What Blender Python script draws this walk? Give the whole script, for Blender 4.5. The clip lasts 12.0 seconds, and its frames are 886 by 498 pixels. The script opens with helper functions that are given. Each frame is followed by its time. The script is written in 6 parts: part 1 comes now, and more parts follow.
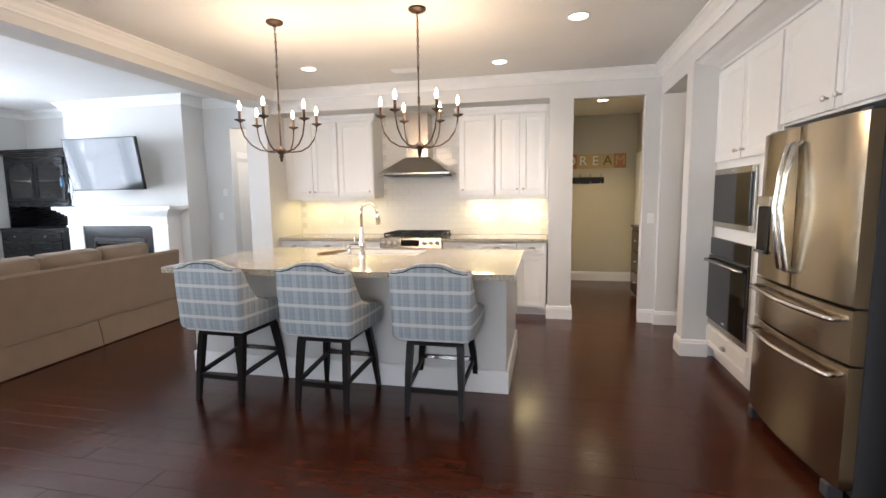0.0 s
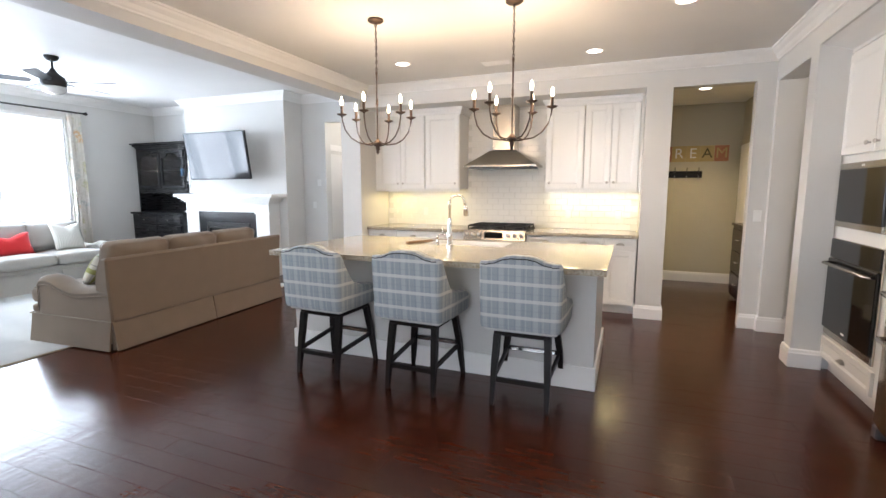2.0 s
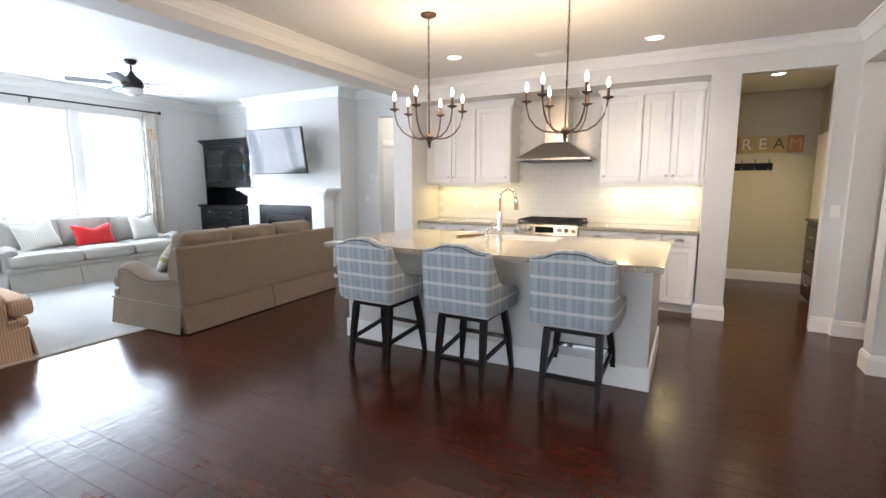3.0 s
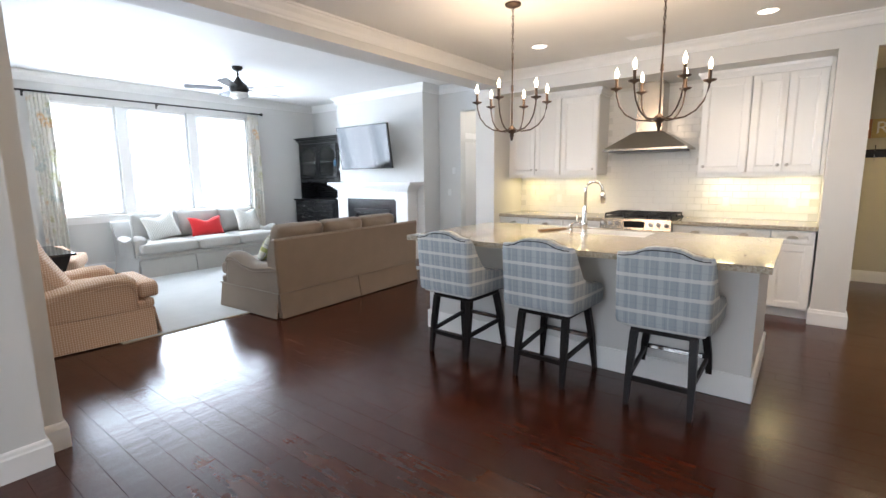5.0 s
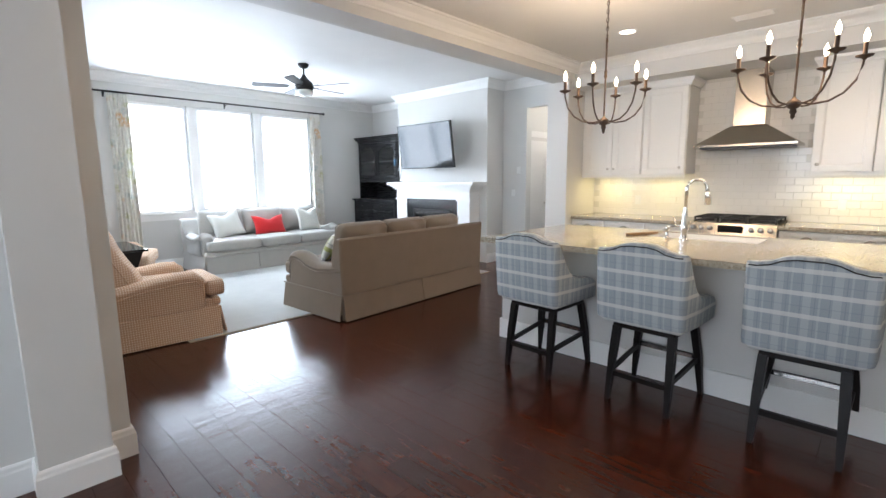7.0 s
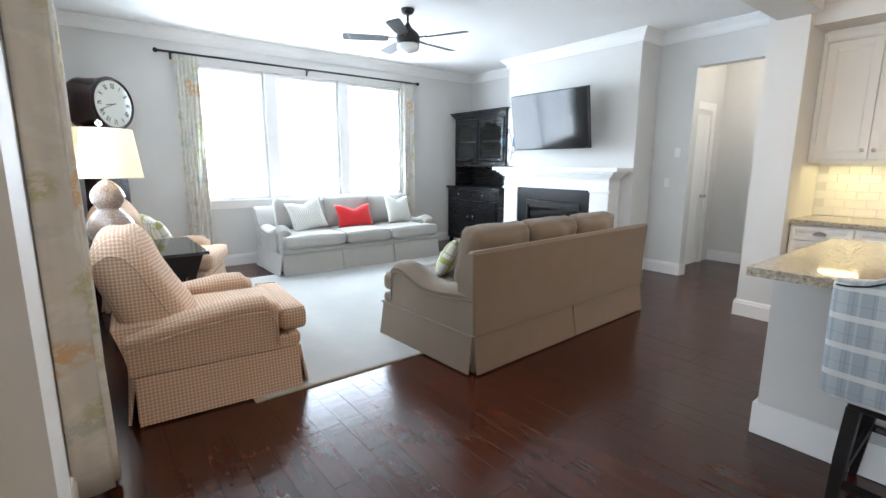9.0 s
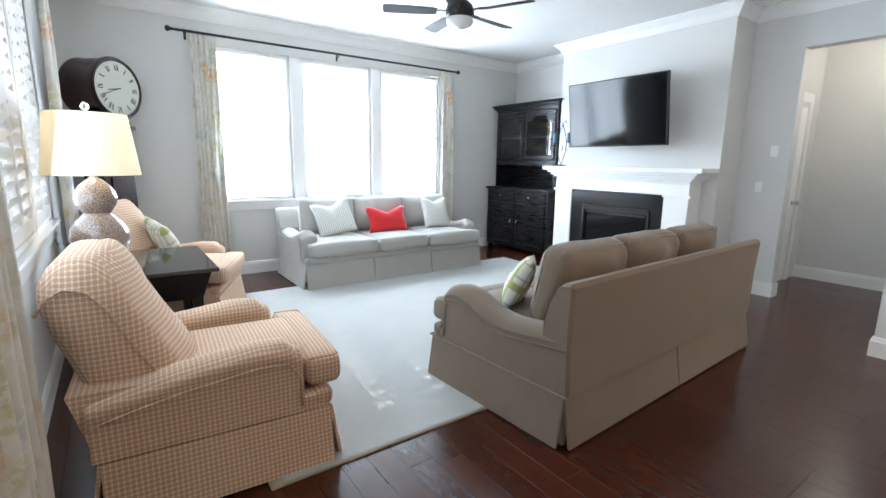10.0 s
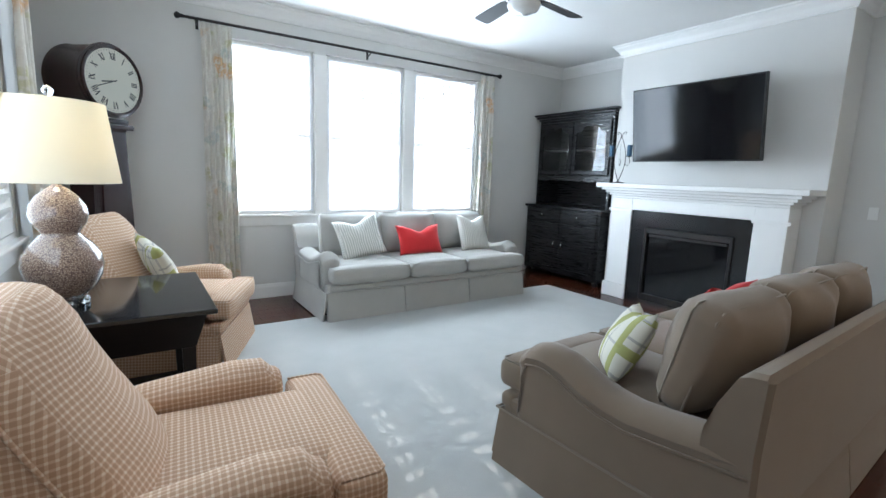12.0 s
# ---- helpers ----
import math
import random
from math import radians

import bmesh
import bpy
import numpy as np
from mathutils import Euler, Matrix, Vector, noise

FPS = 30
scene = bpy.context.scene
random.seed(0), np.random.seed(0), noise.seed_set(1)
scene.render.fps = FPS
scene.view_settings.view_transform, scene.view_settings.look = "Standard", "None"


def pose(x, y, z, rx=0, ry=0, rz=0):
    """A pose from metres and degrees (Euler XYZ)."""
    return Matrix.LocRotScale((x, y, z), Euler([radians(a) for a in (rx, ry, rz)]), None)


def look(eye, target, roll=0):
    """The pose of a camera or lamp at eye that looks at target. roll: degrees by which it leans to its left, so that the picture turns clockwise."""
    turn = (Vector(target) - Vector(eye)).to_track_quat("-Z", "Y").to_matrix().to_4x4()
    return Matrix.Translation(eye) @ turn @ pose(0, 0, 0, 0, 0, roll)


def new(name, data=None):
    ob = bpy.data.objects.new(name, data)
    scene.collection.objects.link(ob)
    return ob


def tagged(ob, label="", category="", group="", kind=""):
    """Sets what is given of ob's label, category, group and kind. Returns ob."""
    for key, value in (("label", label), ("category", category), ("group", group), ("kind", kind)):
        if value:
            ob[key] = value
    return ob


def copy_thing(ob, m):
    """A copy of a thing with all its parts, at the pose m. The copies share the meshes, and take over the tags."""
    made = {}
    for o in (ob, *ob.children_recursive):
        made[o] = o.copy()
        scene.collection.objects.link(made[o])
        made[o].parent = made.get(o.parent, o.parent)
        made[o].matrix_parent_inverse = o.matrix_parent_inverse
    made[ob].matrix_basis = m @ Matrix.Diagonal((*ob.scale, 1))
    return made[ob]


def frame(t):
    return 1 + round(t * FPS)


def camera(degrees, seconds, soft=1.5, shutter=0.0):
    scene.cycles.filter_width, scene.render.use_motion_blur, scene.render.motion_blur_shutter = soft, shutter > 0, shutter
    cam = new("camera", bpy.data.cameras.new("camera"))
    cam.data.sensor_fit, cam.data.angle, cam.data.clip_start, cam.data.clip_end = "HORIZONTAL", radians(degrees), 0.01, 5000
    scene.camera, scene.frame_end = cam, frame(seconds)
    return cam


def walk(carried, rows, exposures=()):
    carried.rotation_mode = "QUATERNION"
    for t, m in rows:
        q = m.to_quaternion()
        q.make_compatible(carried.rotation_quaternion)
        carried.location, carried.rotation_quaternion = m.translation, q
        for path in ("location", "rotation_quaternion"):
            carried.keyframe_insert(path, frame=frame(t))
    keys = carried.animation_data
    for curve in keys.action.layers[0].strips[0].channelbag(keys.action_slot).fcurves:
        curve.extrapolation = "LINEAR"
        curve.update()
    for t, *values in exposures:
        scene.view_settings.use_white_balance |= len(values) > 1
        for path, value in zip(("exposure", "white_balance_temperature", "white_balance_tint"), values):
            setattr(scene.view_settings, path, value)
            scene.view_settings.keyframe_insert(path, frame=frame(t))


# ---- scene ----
cam = camera(87.4, 12.0)
PATH = [
    (0, (-0.408, 0.781, 1.418), (-0.836, 2.722, 1.191), -0.8),
    (0.5, (-0.437, 0.77, 1.42), (-0.921, 2.697, 1.189), -0.5),
    (1, (-0.462, 0.754, 1.418), (-1.017, 2.661, 1.182), -0.3),
    (1.5, (-0.48, 0.725, 1.421), (-1.119, 2.604, 1.175), -0.1),
    (2, (-0.488, 0.704, 1.415), (-1.223, 2.546, 1.159), -0.0),
    (2.5, (-0.489, 0.692, 1.416), (-1.317, 2.493, 1.148), -0.0),
    (3, (-0.487, 0.692, 1.415), (-1.413, 2.442, 1.133), -0.1),
    (3.5, (-0.489, 0.686, 1.415), (-1.502, 2.385, 1.122), -0.3),
    (5.5, (-0.486, 0.709, 1.417), (-1.752, 2.227, 1.112), -0.9),
    (6, (-0.507, 0.715, 1.416), (-1.811, 2.201, 1.118), -1.0),
    (6.5, (-0.608, 0.732, 1.404), (-1.944, 2.192, 1.113), -0.8),
    (7, (-0.852, 0.794, 1.378), (-2.226, 2.216, 1.082), -0.5),
    (9, (-2.478, 1.363, 1.361), (-4.032, 2.571, 1.004), 0.2),
    (9.5, (-2.921, 1.473, 1.368), (-4.499, 2.645, 1.0), 0.5),
    (10, (-3.289, 1.612, 1.358), (-4.892, 2.75, 0.992), 0.8),
    (10.5, (-3.602, 1.693, 1.362), (-5.224, 2.805, 0.999), 1.0),
    (11, (-3.824, 1.756, 1.365), (-5.463, 2.845, 1.01), 1.3),
    (11.5, (-3.989, 1.808, 1.353), (-5.639, 2.888, 1.019), 1.5),
    (12, (-4.092, 1.819, 1.344), (-5.736, 2.915, 1.034), 2.0),
]
walk(cam, [(t, look(eye, target, roll)) for t, eye, target, roll in PATH], [(0.0, 0.15, 6500, 17), (3.5, 0.15, 6450, 16), (6.5, -0.05, 6400, 15), (9.0, 0.05, 6400, 13), (10.5, -0.22, 6300, 12), (12.0, -0.58, 6250, 11)])

# ---- world, sun, large lights ----
world = bpy.data.worlds.new("world")
scene.world = world
world.use_nodes = True
wn = world.node_tree
bg = wn.nodes["Background"]
sky = wn.nodes.new("ShaderNodeTexSky")
sky.sky_type = "NISHITA"
sky.sun_disc = False
SUN_ELEV, SUN_AZ = radians(33), radians(279)
sky.sun_elevation = SUN_ELEV
sky.sun_rotation = SUN_AZ
wn.links.new(sky.outputs[0], bg.inputs[0])
bg.inputs[1].default_value = 0.15


def lamp(name, kind, m, energy, color, size=0.1, size_y=None, angle=None, spread=None):
    data = bpy.data.lights.new(name, kind)
    data.energy, data.color = energy, color
    if kind == "AREA":
        data.size = size
        if size_y:
            data.shape, data.size_y = "RECTANGLE", size_y
        if spread:
            data.spread = radians(spread)
    elif kind in ("POINT", "SPOT"):
        data.shadow_soft_size = size
        if angle:
            data.spot_size, data.spot_blend = radians(angle), 0.7
    else:
        data.angle = radians(angle or 0.5)
    ob = new(name, data)
    ob.matrix_world = m
    return ob


sun_dir = Vector((math.sin(SUN_AZ) * math.cos(SUN_ELEV), math.cos(SUN_AZ) * math.cos(SUN_ELEV), math.sin(SUN_ELEV)))
lamp("sun", "SUN", look(sun_dir * 30, (0, 0, 0)), 5.0, (1.0, 0.95, 0.88), angle=0.2)
DAY = (0.68, 0.85, 1.0)
lamp("daylight_west", "AREA", look((-9.02, 4.07, 1.8), (0, 4.07, 1.2)), 165, DAY, 3.0, 1.6)
lamp("daylight_south", "AREA", look((-6.3, 1.42, 1.75), (-6.3, 6, 1.0)), 40, DAY, 2.4, 1.5)
lamp("daylight_nook", "AREA", look((-1.3, -2.85, 1.5), (-1.3, 4, 1.2)), 38, DAY, 3.4, 1.9)
WARM = (1.0, 0.76, 0.50)

# ---- materials ----


def mat(name, base, rough=0.5, metal=0.0, spec=0.5):
    m = bpy.data.materials.new(name)
    m.use_nodes = True
    b = m.node_tree.nodes["Principled BSDF"]
    b.inputs["Base Color"].default_value = (*base, 1)
    b.inputs["Roughness"].default_value = rough
    b.inputs["Metallic"].default_value = metal
    b.inputs["Specular IOR Level"].default_value = spec
    return m


class Tree:
    """Short hand for one material's nodes."""

    def __init__(self, m):
        self.m, self.t = m, m.node_tree
        self.b = self.t.nodes["Principled BSDF"]

    def node(self, kind, **kw):
        n = self.t.nodes.new(kind)
        for k, v in kw.items():
            if k in ("operation", "data_type", "blend_type", "noise_dimensions", "wave_type", "bands_direction", "feature"):
                setattr(n, k, v)
            else:
                n.inputs[k.replace("_", " ")].default_value = v
        return n

    def link(self, a, b):
        self.t.links.new(a, b)

    def uv(self, sx=1, sy=1, sz=1, obj=False, rnd=0.0):
        tc = self.node("ShaderNodeTexCoord")
        mp = self.node("ShaderNodeMapping")
        mp.inputs["Scale"].default_value = (sx, sy, sz)
        self.link(tc.outputs["Object" if obj else "UV"], mp.inputs["Vector"])
        if rnd:
            oi = self.node("ShaderNodeObjectInfo")
            mul = self.node("ShaderNodeMath", operation="MULTIPLY")
            mul.inputs[1].default_value = rnd
            self.link(oi.outputs["Random"], mul.inputs[0])
            self.link(mul.outputs[0], mp.inputs["Location"])
        return mp.outputs[0]

    def noise(self, vec, scale, detail=3.0, rough=0.5):
        n = self.node("ShaderNodeTexNoise", Scale=scale, Detail=detail, Roughness=rough)
        self.link(vec, n.inputs["Vector"])
        return n.outputs["Fac"]

    def ramp(self, fac, stops):
        r = self.node("ShaderNodeValToRGB")
        e = r.color_ramp.elements
        while len(e) < len(stops):
            e.new(0.5)
        for i, (p, c) in enumerate(stops):
            e[i].position = p
            e[i].color = (*c, 1) if len(c) == 3 else c
        self.link(fac, r.inputs[0])
        return r.outputs[0]

    def mix(self, fac, a, b, blend="MIX"):
        n = self.node("ShaderNodeMix", data_type="RGBA", blend_type=blend)
        for s, v in ((n.inputs[0], fac), (n.inputs[6], a), (n.inputs[7], b)):
            if isinstance(v, (int, float)):
                s.default_value = v
            elif isinstance(v, tuple):
                s.default_value = (*v, 1)
            else:
                self.link(v, s)
        return n.outputs[2]

    def math(self, op, a, b=0.0, c=None):
        n = self.node("ShaderNodeMath", operation=op)
        for i, v in enumerate((a, b) if c is None else (a, b, c)):
            if isinstance(v, (int, float)):
                n.inputs[i].default_value = v
            else:
                self.link(v, n.inputs[i])
        return n.outputs[0]

    def bump(self, height, strength=0.2, dist=0.005):
        n = self.node("ShaderNodeBump", Strength=strength, Distance=dist)
        self.link(height, n.inputs["Height"])
        self.link(n.outputs[0], self.b.inputs["Normal"])

    def color(self, c):
        self.link(c, self.b.inputs["Base Color"])

    def rough(self, r):
        self.link(r, self.b.inputs["Roughness"])

    def axes(self, vec):
        s = self.node("ShaderNodeSeparateXYZ")
        self.link(vec, s.inputs[0])
        return s.outputs

    def stripe(self, v, period, width, phase=0.0):
        """1 where v lies within a band of that width, each period."""
        f = self.math("FRACT", self.math("ADD", self.math("DIVIDE", v, period), phase))
        return self.math("LESS_THAN", f, width / period)


def paint(name, base, rough=0.55, var=0.03, bumpy=0.05):
    m = mat(name, base, rough)
    t = Tree(m)
    v = t.uv(obj=True)
    n = t.noise(v, 1.3, 4)
    lo = tuple(c * (1 - var) for c in base)
    hi = tuple(min(1, c * (1 + var)) for c in base)
    t.color(t.ramp(n, [(0.3, lo), (0.7, hi)]))
    t.bump(t.noise(v, 260, 2), bumpy, 0.002)
    return m


M = {}
M["wall"] = paint("wall_paint", (0.64, 0.63, 0.605), 0.6)
M["ceil"] = paint("ceiling_paint", (0.80, 0.79, 0.77), 0.7)
M["trim"] = paint("trim_paint", (0.80, 0.79, 0.77), 0.3, 0.015, 0.01)
M["cab"] = paint("cabinet_paint", (0.80, 0.785, 0.75), 0.28, 0.015, 0.01)
M["island"] = paint("island_paint", (0.60, 0.585, 0.56), 0.35, 0.02, 0.01)
M["hallwall"] = paint("hall_paint", (0.50, 0.46, 0.35), 0.6)


def fabric(name, a, b, rough=0.9, weave=900.0, cloud=6.0):
    m = mat(name, a, rough, spec=0.2)
    t = Tree(m)
    v = t.uv()
    n1 = t.noise(t.uv(1, 3, 1), weave / 3, 2)
    n2 = t.noise(t.uv(obj=True), cloud, 3)
    t.color(t.mix(t.math("MULTIPLY", t.math("ADD", n1, n2), 0.5), a, b))
    t.bump(n1, 0.25, 0.002)
    t.b.inputs["Sheen Weight"].default_value = 0.25
    return m


M["tan"] = fabric("tan_linen", (0.165, 0.122, 0.086), (0.25, 0.188, 0.136))
M["grey"] = fabric("grey_linen", (0.34, 0.33, 0.305), (0.46, 0.445, 0.41))
M["cream"] = fabric("cream_fabric", (0.62, 0.6, 0.54), (0.74, 0.72, 0.66))
M["red"] = fabric("red_fabric", (0.52, 0.02, 0.025), (0.68, 0.035, 0.035))
M["shade"] = fabric("shade_fabric", (0.78, 0.72, 0.6), (0.84, 0.78, 0.66))
M["piping"] = fabric("piping_cord", (0.2, 0.16, 0.12), (0.27, 0.22, 0.17))


def check_fabric():
    m = mat("check_fabric", (0.6, 0.4, 0.28), 0.9, spec=0.2)
    t = Tree(m)
    s = t.axes(t.uv())
    a = t.stripe(s[0], 0.0185, 0.012)
    b = t.stripe(s[1], 0.0185, 0.012)
    f = t.math("MULTIPLY", t.math("ADD", a, b), 0.5)
    c = t.ramp(f, [(0.0, (0.78, 0.66, 0.53)), (0.5, (0.62, 0.42, 0.29)), (1.0, (0.46, 0.27, 0.165))])
    n = t.noise(t.uv(), 500, 2)
    t.color(t.mix(t.math("MULTIPLY", n, 0.35), c, (0.62, 0.5, 0.4)))
    t.bump(n, 0.25, 0.002)
    return m


def plaid_fabric():
    m = mat("plaid_fabric", (0.3, 0.36, 0.42), 0.9, spec=0.2)
    t = Tree(m)
    s = t.axes(t.uv())
    h = t.stripe(s[1], 0.108, 0.022, 0.33)
    v = t.stripe(s[0], 0.108, 0.030, 0.15)
    d = t.math("MAXIMUM", t.stripe(s[0], 0.054, 0.0035, 0.5), t.math("MULTIPLY", t.stripe(s[1], 0.108, 0.004, 0.80), 0.7))
    w = t.stripe(s[0], 0.108, 0.008, 0.62)
    n = t.noise(t.uv(3, 1, 1), 350, 2)
    base = t.mix(n, (0.25, 0.285, 0.315), (0.40, 0.435, 0.455))
    base = t.mix(t.math("MULTIPLY", t.math("MAXIMUM", v, w), 0.34), base, (0.56, 0.59, 0.58))
    base = t.mix(t.math("MULTIPLY", d, 0.34), base, (0.13, 0.18, 0.24))
    base = t.mix(t.math("MULTIPLY", h, 0.72), base, (0.66, 0.66, 0.62))
    t.color(base)
    t.bump(n, 0.3, 0.002)
    return m


def green_plaid():
    m = mat("green_plaid_fabric", (0.6, 0.6, 0.4), 0.9, spec=0.2)
    t = Tree(m)
    s = t.axes(t.uv())
    a = t.stripe(s[0], 0.17, 0.045, 0.3)
    b = t.stripe(s[0], 0.17, 0.012, 0.85)
    c = t.stripe(s[1], 0.15, 0.012, 0.2)
    base = t.mix(t.math("MULTIPLY", c, 0.6), (0.66, 0.64, 0.55), (0.33, 0.33, 0.32))
    base = t.mix(t.math("MULTIPLY", b, 0.7), base, (0.3, 0.3, 0.28))
    t.color(t.mix(t.math("MULTIPLY", a, 0.85), base, (0.33, 0.34, 0.08)))
    t.bump(t.noise(t.uv(), 500, 2), 0.3, 0.002)
    return m


def zebra_fabric():
    m = mat("wavy_stripe_fabric", (0.7, 0.68, 0.6), 0.9, spec=0.2)
    t = Tree(m)
    w = t.node("ShaderNodeTexWave", Scale=14.0, Distortion=5.0, Detail=1.0, Detail_Scale=0.7)
    t.link(t.uv(1, 0.6, 1), w.inputs["Vector"])
    t.color(t.ramp(w.outputs["Fac"], [(0.40, (0.50, 0.50, 0.46)), (0.62, (0.76, 0.75, 0.70))]))
    t.bump(w.outputs["Fac"], 0.3, 0.003)
    return m


def floral_fabric():
    m = mat("floral_linen", (0.6, 0.56, 0.47), 0.85, spec=0.2)
    t = Tree(m)
    v = t.uv()
    base = t.mix(t.noise(v, 2.5, 3), (0.60, 0.565, 0.51), (0.72, 0.69, 0.63))
    leaf = t.ramp(t.noise(v, 7, 4, 0.65), [(0.52, (0, 0, 0)), (0.56, (1, 1, 1)), (0.62, (1, 1, 1)), (0.65, (0, 0, 0))])
    base = t.mix(t.math("MULTIPLY", leaf, 0.55), base, (0.74, 0.72, 0.66))
    spot = t.ramp(t.noise(t.uv(1, 0.8, 1), 3.1, 1), [(0.60, (0, 0, 0)), (0.65, (1, 1, 1))])
    det = t.ramp(t.noise(v, 24, 5, 0.75), [(0.44, (0, 0, 0)), (0.5, (1, 1, 1))])
    base = t.mix(t.math("MULTIPLY", t.math("MULTIPLY", spot, det), 0.7), base, (0.62, 0.34, 0.12))
    sp2 = t.ramp(t.noise(t.uv(1.1, 1, 1), 4.3, 1), [(0.36, (1, 1, 1)), (0.41, (0, 0, 0))])
    base = t.mix(t.math("MULTIPLY", t.math("MULTIPLY", sp2, det), 0.6), base, (0.46, 0.44, 0.2))
    sp3 = t.ramp(t.noise(t.uv(0.9, 1.3, 1), 3.7, 1), [(0.6, (0, 0, 0)), (0.66, (1, 1, 1))])
    base = t.mix(t.math("MULTIPLY", t.math("MULTIPLY", sp3, det), 0.6), base, (0.42, 0.48, 0.47))
    t.color(base)
    t.b.inputs["Transmission Weight"].default_value = 0.0
    t.bump(t.noise(v, 600, 2), 0.2, 0.002)
    return m


M["check"], M["plaid"], M["greenplaid"], M["zebra"], M["floral"] = check_fabric(), plaid_fabric(), green_plaid(), zebra_fabric(), floral_fabric()


def floor_wood(island=False):
    m = mat("dark_floor_board", (0.1, 0.03, 0.015), 0.25)
    t = Tree(m)
    v = t.uv(1, 1, 1, rnd=60.0)
    g = t.noise(t.uv(1.4, 12, 1, rnd=60.0), 2.6, 5, 0.55)
    cl = t.noise(v, 4.2, 4, 0.6)
    col = t.ramp(g, [(0.25, (0.027, 0.0062, 0.0032)), (0.5, (0.060, 0.0145, 0.0064)), (0.8, (0.100, 0.028, 0.011))])
    rnd_out = t.node("ShaderNodeNewGeometry").outputs["Random Per Island"] if island else t.node("ShaderNodeObjectInfo").outputs["Random"]
    col = t.mix(0.55, col, t.ramp(rnd_out, [(0.0, (0.040, 0.0095, 0.0045)), (1.0, (0.084, 0.0215, 0.0092))]))
    col = t.mix(t.math("MULTIPLY", cl, 0.45), col, (0.040, 0.0095, 0.0048))
    col = t.mix(t.ramp(cl, [(0.35, (0, 0, 0)), (0.68, (0.32, 0.32, 0.32))]), col, (0.026, 0.0064, 0.0034))
    t.color(col)
    t.rough(t.math("MULTIPLY_ADD", cl, 0.14, 0.14))
    t.b.inputs["Specular IOR Level"].default_value = 0.42
    w = t.noise(t.uv(9, 1.6, 1, rnd=60.0), 1.6, 3)
    t.bump(t.math("ADD", w, t.math("MULTIPLY", g, 0.3)), 0.30, 0.005)
    return m


M["floor"] = floor_wood()
M["subfloor"] = mat("floor_joint", (0.02, 0.008, 0.005), 0.7)


def granite():
    m = mat("speckled_granite", (0.5, 0.45, 0.36), 0.12)
    t = Tree(m)
    v = t.uv(obj=True)
    n = t.noise(v, 55, 6, 0.75)
    n2 = t.noise(v, 7, 4)
    c = t.ramp(n, [(0.36, (0.07, 0.055, 0.045)), (0.44, (0.30, 0.25, 0.18)), (0.55, (0.46, 0.41, 0.32)), (0.7, (0.62, 0.59, 0.51))])
    t.color(t.mix(t.math("MULTIPLY", n2, 0.35), c, (0.42, 0.38, 0.32)))
    t.rough(t.math("MULTIPLY_ADD", n, 0.06, 0.035))
    return m


def steel(name="brushed_steel", base=(0.52, 0.48, 0.42), rough=0.24, sx=1, sy=240):
    m = mat(name, base, rough, 1.0)
    t = Tree(m)
    n = t.noise(t.uv(sx, sy, 1), 5.0, 2)
    t.rough(t.math("MULTIPLY_ADD", n, 0.05, rough - 0.03))
    c = t.noise(t.uv(obj=True), 2.0, 3)
    t.color(t.mix(c, tuple(x * 0.9 for x in base), tuple(min(1, x * 1.08) for x in base)))
    t.bump(n, 0.012, 0.0004)
    return m


def wood(name, a, b, rough=0.25, sx=1.0, sy=14.0, spec=0.5):
    m = mat(name, a, rough)
    t = Tree(m)
    g = t.noise(t.uv(sx, sy, 1), 4, 5, 0.6)
    t.color(t.mix(g, a, b))
    t.rough(t.math("MULTIPLY_ADD", g, 0.12, rough))
    t.bump(g, 0.06, 0.002)
    t.b.inputs["Specular IOR Level"].default_value = spec
    return m


M["granite"] = granite()
M["steel"] = steel()
# Same steel, with the warm room's reflection tinted into its colour.
M["fridgesteel"] = steel("steel_with_warm_reflection", (0.50, 0.415, 0.30), 0.22)
M["chrome"] = mat("polished_nickel", (0.72, 0.70, 0.67), 0.12, 1.0)
M["knob"] = mat("satin_nickel", (0.55, 0.52, 0.48), 0.28, 1.0)
M["blackwood"] = wood("black_painted_wood", (0.006, 0.006, 0.007), (0.013, 0.012, 0.012), 0.22, spec=0.35)
M["legwood"] = wood("espresso_wood", (0.005, 0.004, 0.004), (0.012, 0.008, 0.007), 0.36, spec=0.22)
M["board"] = wood("bamboo_wood", (0.22, 0.12, 0.05), (0.32, 0.19, 0.09), 0.4)
M["mahogany"] = wood("dark_mahogany", (0.012, 0.004, 0.004), (0.035, 0.010, 0.008), 0.18)
M["bronze"] = mat("aged_bronze", (0.075, 0.048, 0.034), 0.45, 0.7)
M["iron"] = mat("dark_iron", (0.03, 0.027, 0.026), 0.4, 0.6)
M["blackgloss"] = mat("black_lacquer", (0.008, 0.008, 0.009), 0.09)
M["screen"] = mat("television_screen", (0.006, 0.006, 0.007), 0.08, 0.0, 0.4)
# Unseen ground, made pale to bounce sunlight up onto the west blinds.
M["bounce_ground"] = paint("pale_bounce_ground", (0.50, 0.49, 0.46), 0.85, 0.1)
M["blackglass"] = mat("black_glass", (0.006, 0.006, 0.007), 0.06)
M["slate"] = mat("black_slate", (0.010, 0.010, 0.011), 0.22)
M["black"] = mat("matt_black", (0.01, 0.01, 0.01), 0.6)
M["darkgrey"] = mat("dark_grey_plastic", (0.05, 0.05, 0.055), 0.4)
M["white"] = mat("white_ceramic", (0.82, 0.82, 0.80), 0.12)
M["tile"] = mat("glazed_white_tile", (0.80, 0.775, 0.73), 0.06)
M["grout"] = paint("grout", (0.66, 0.64, 0.59), 0.8)
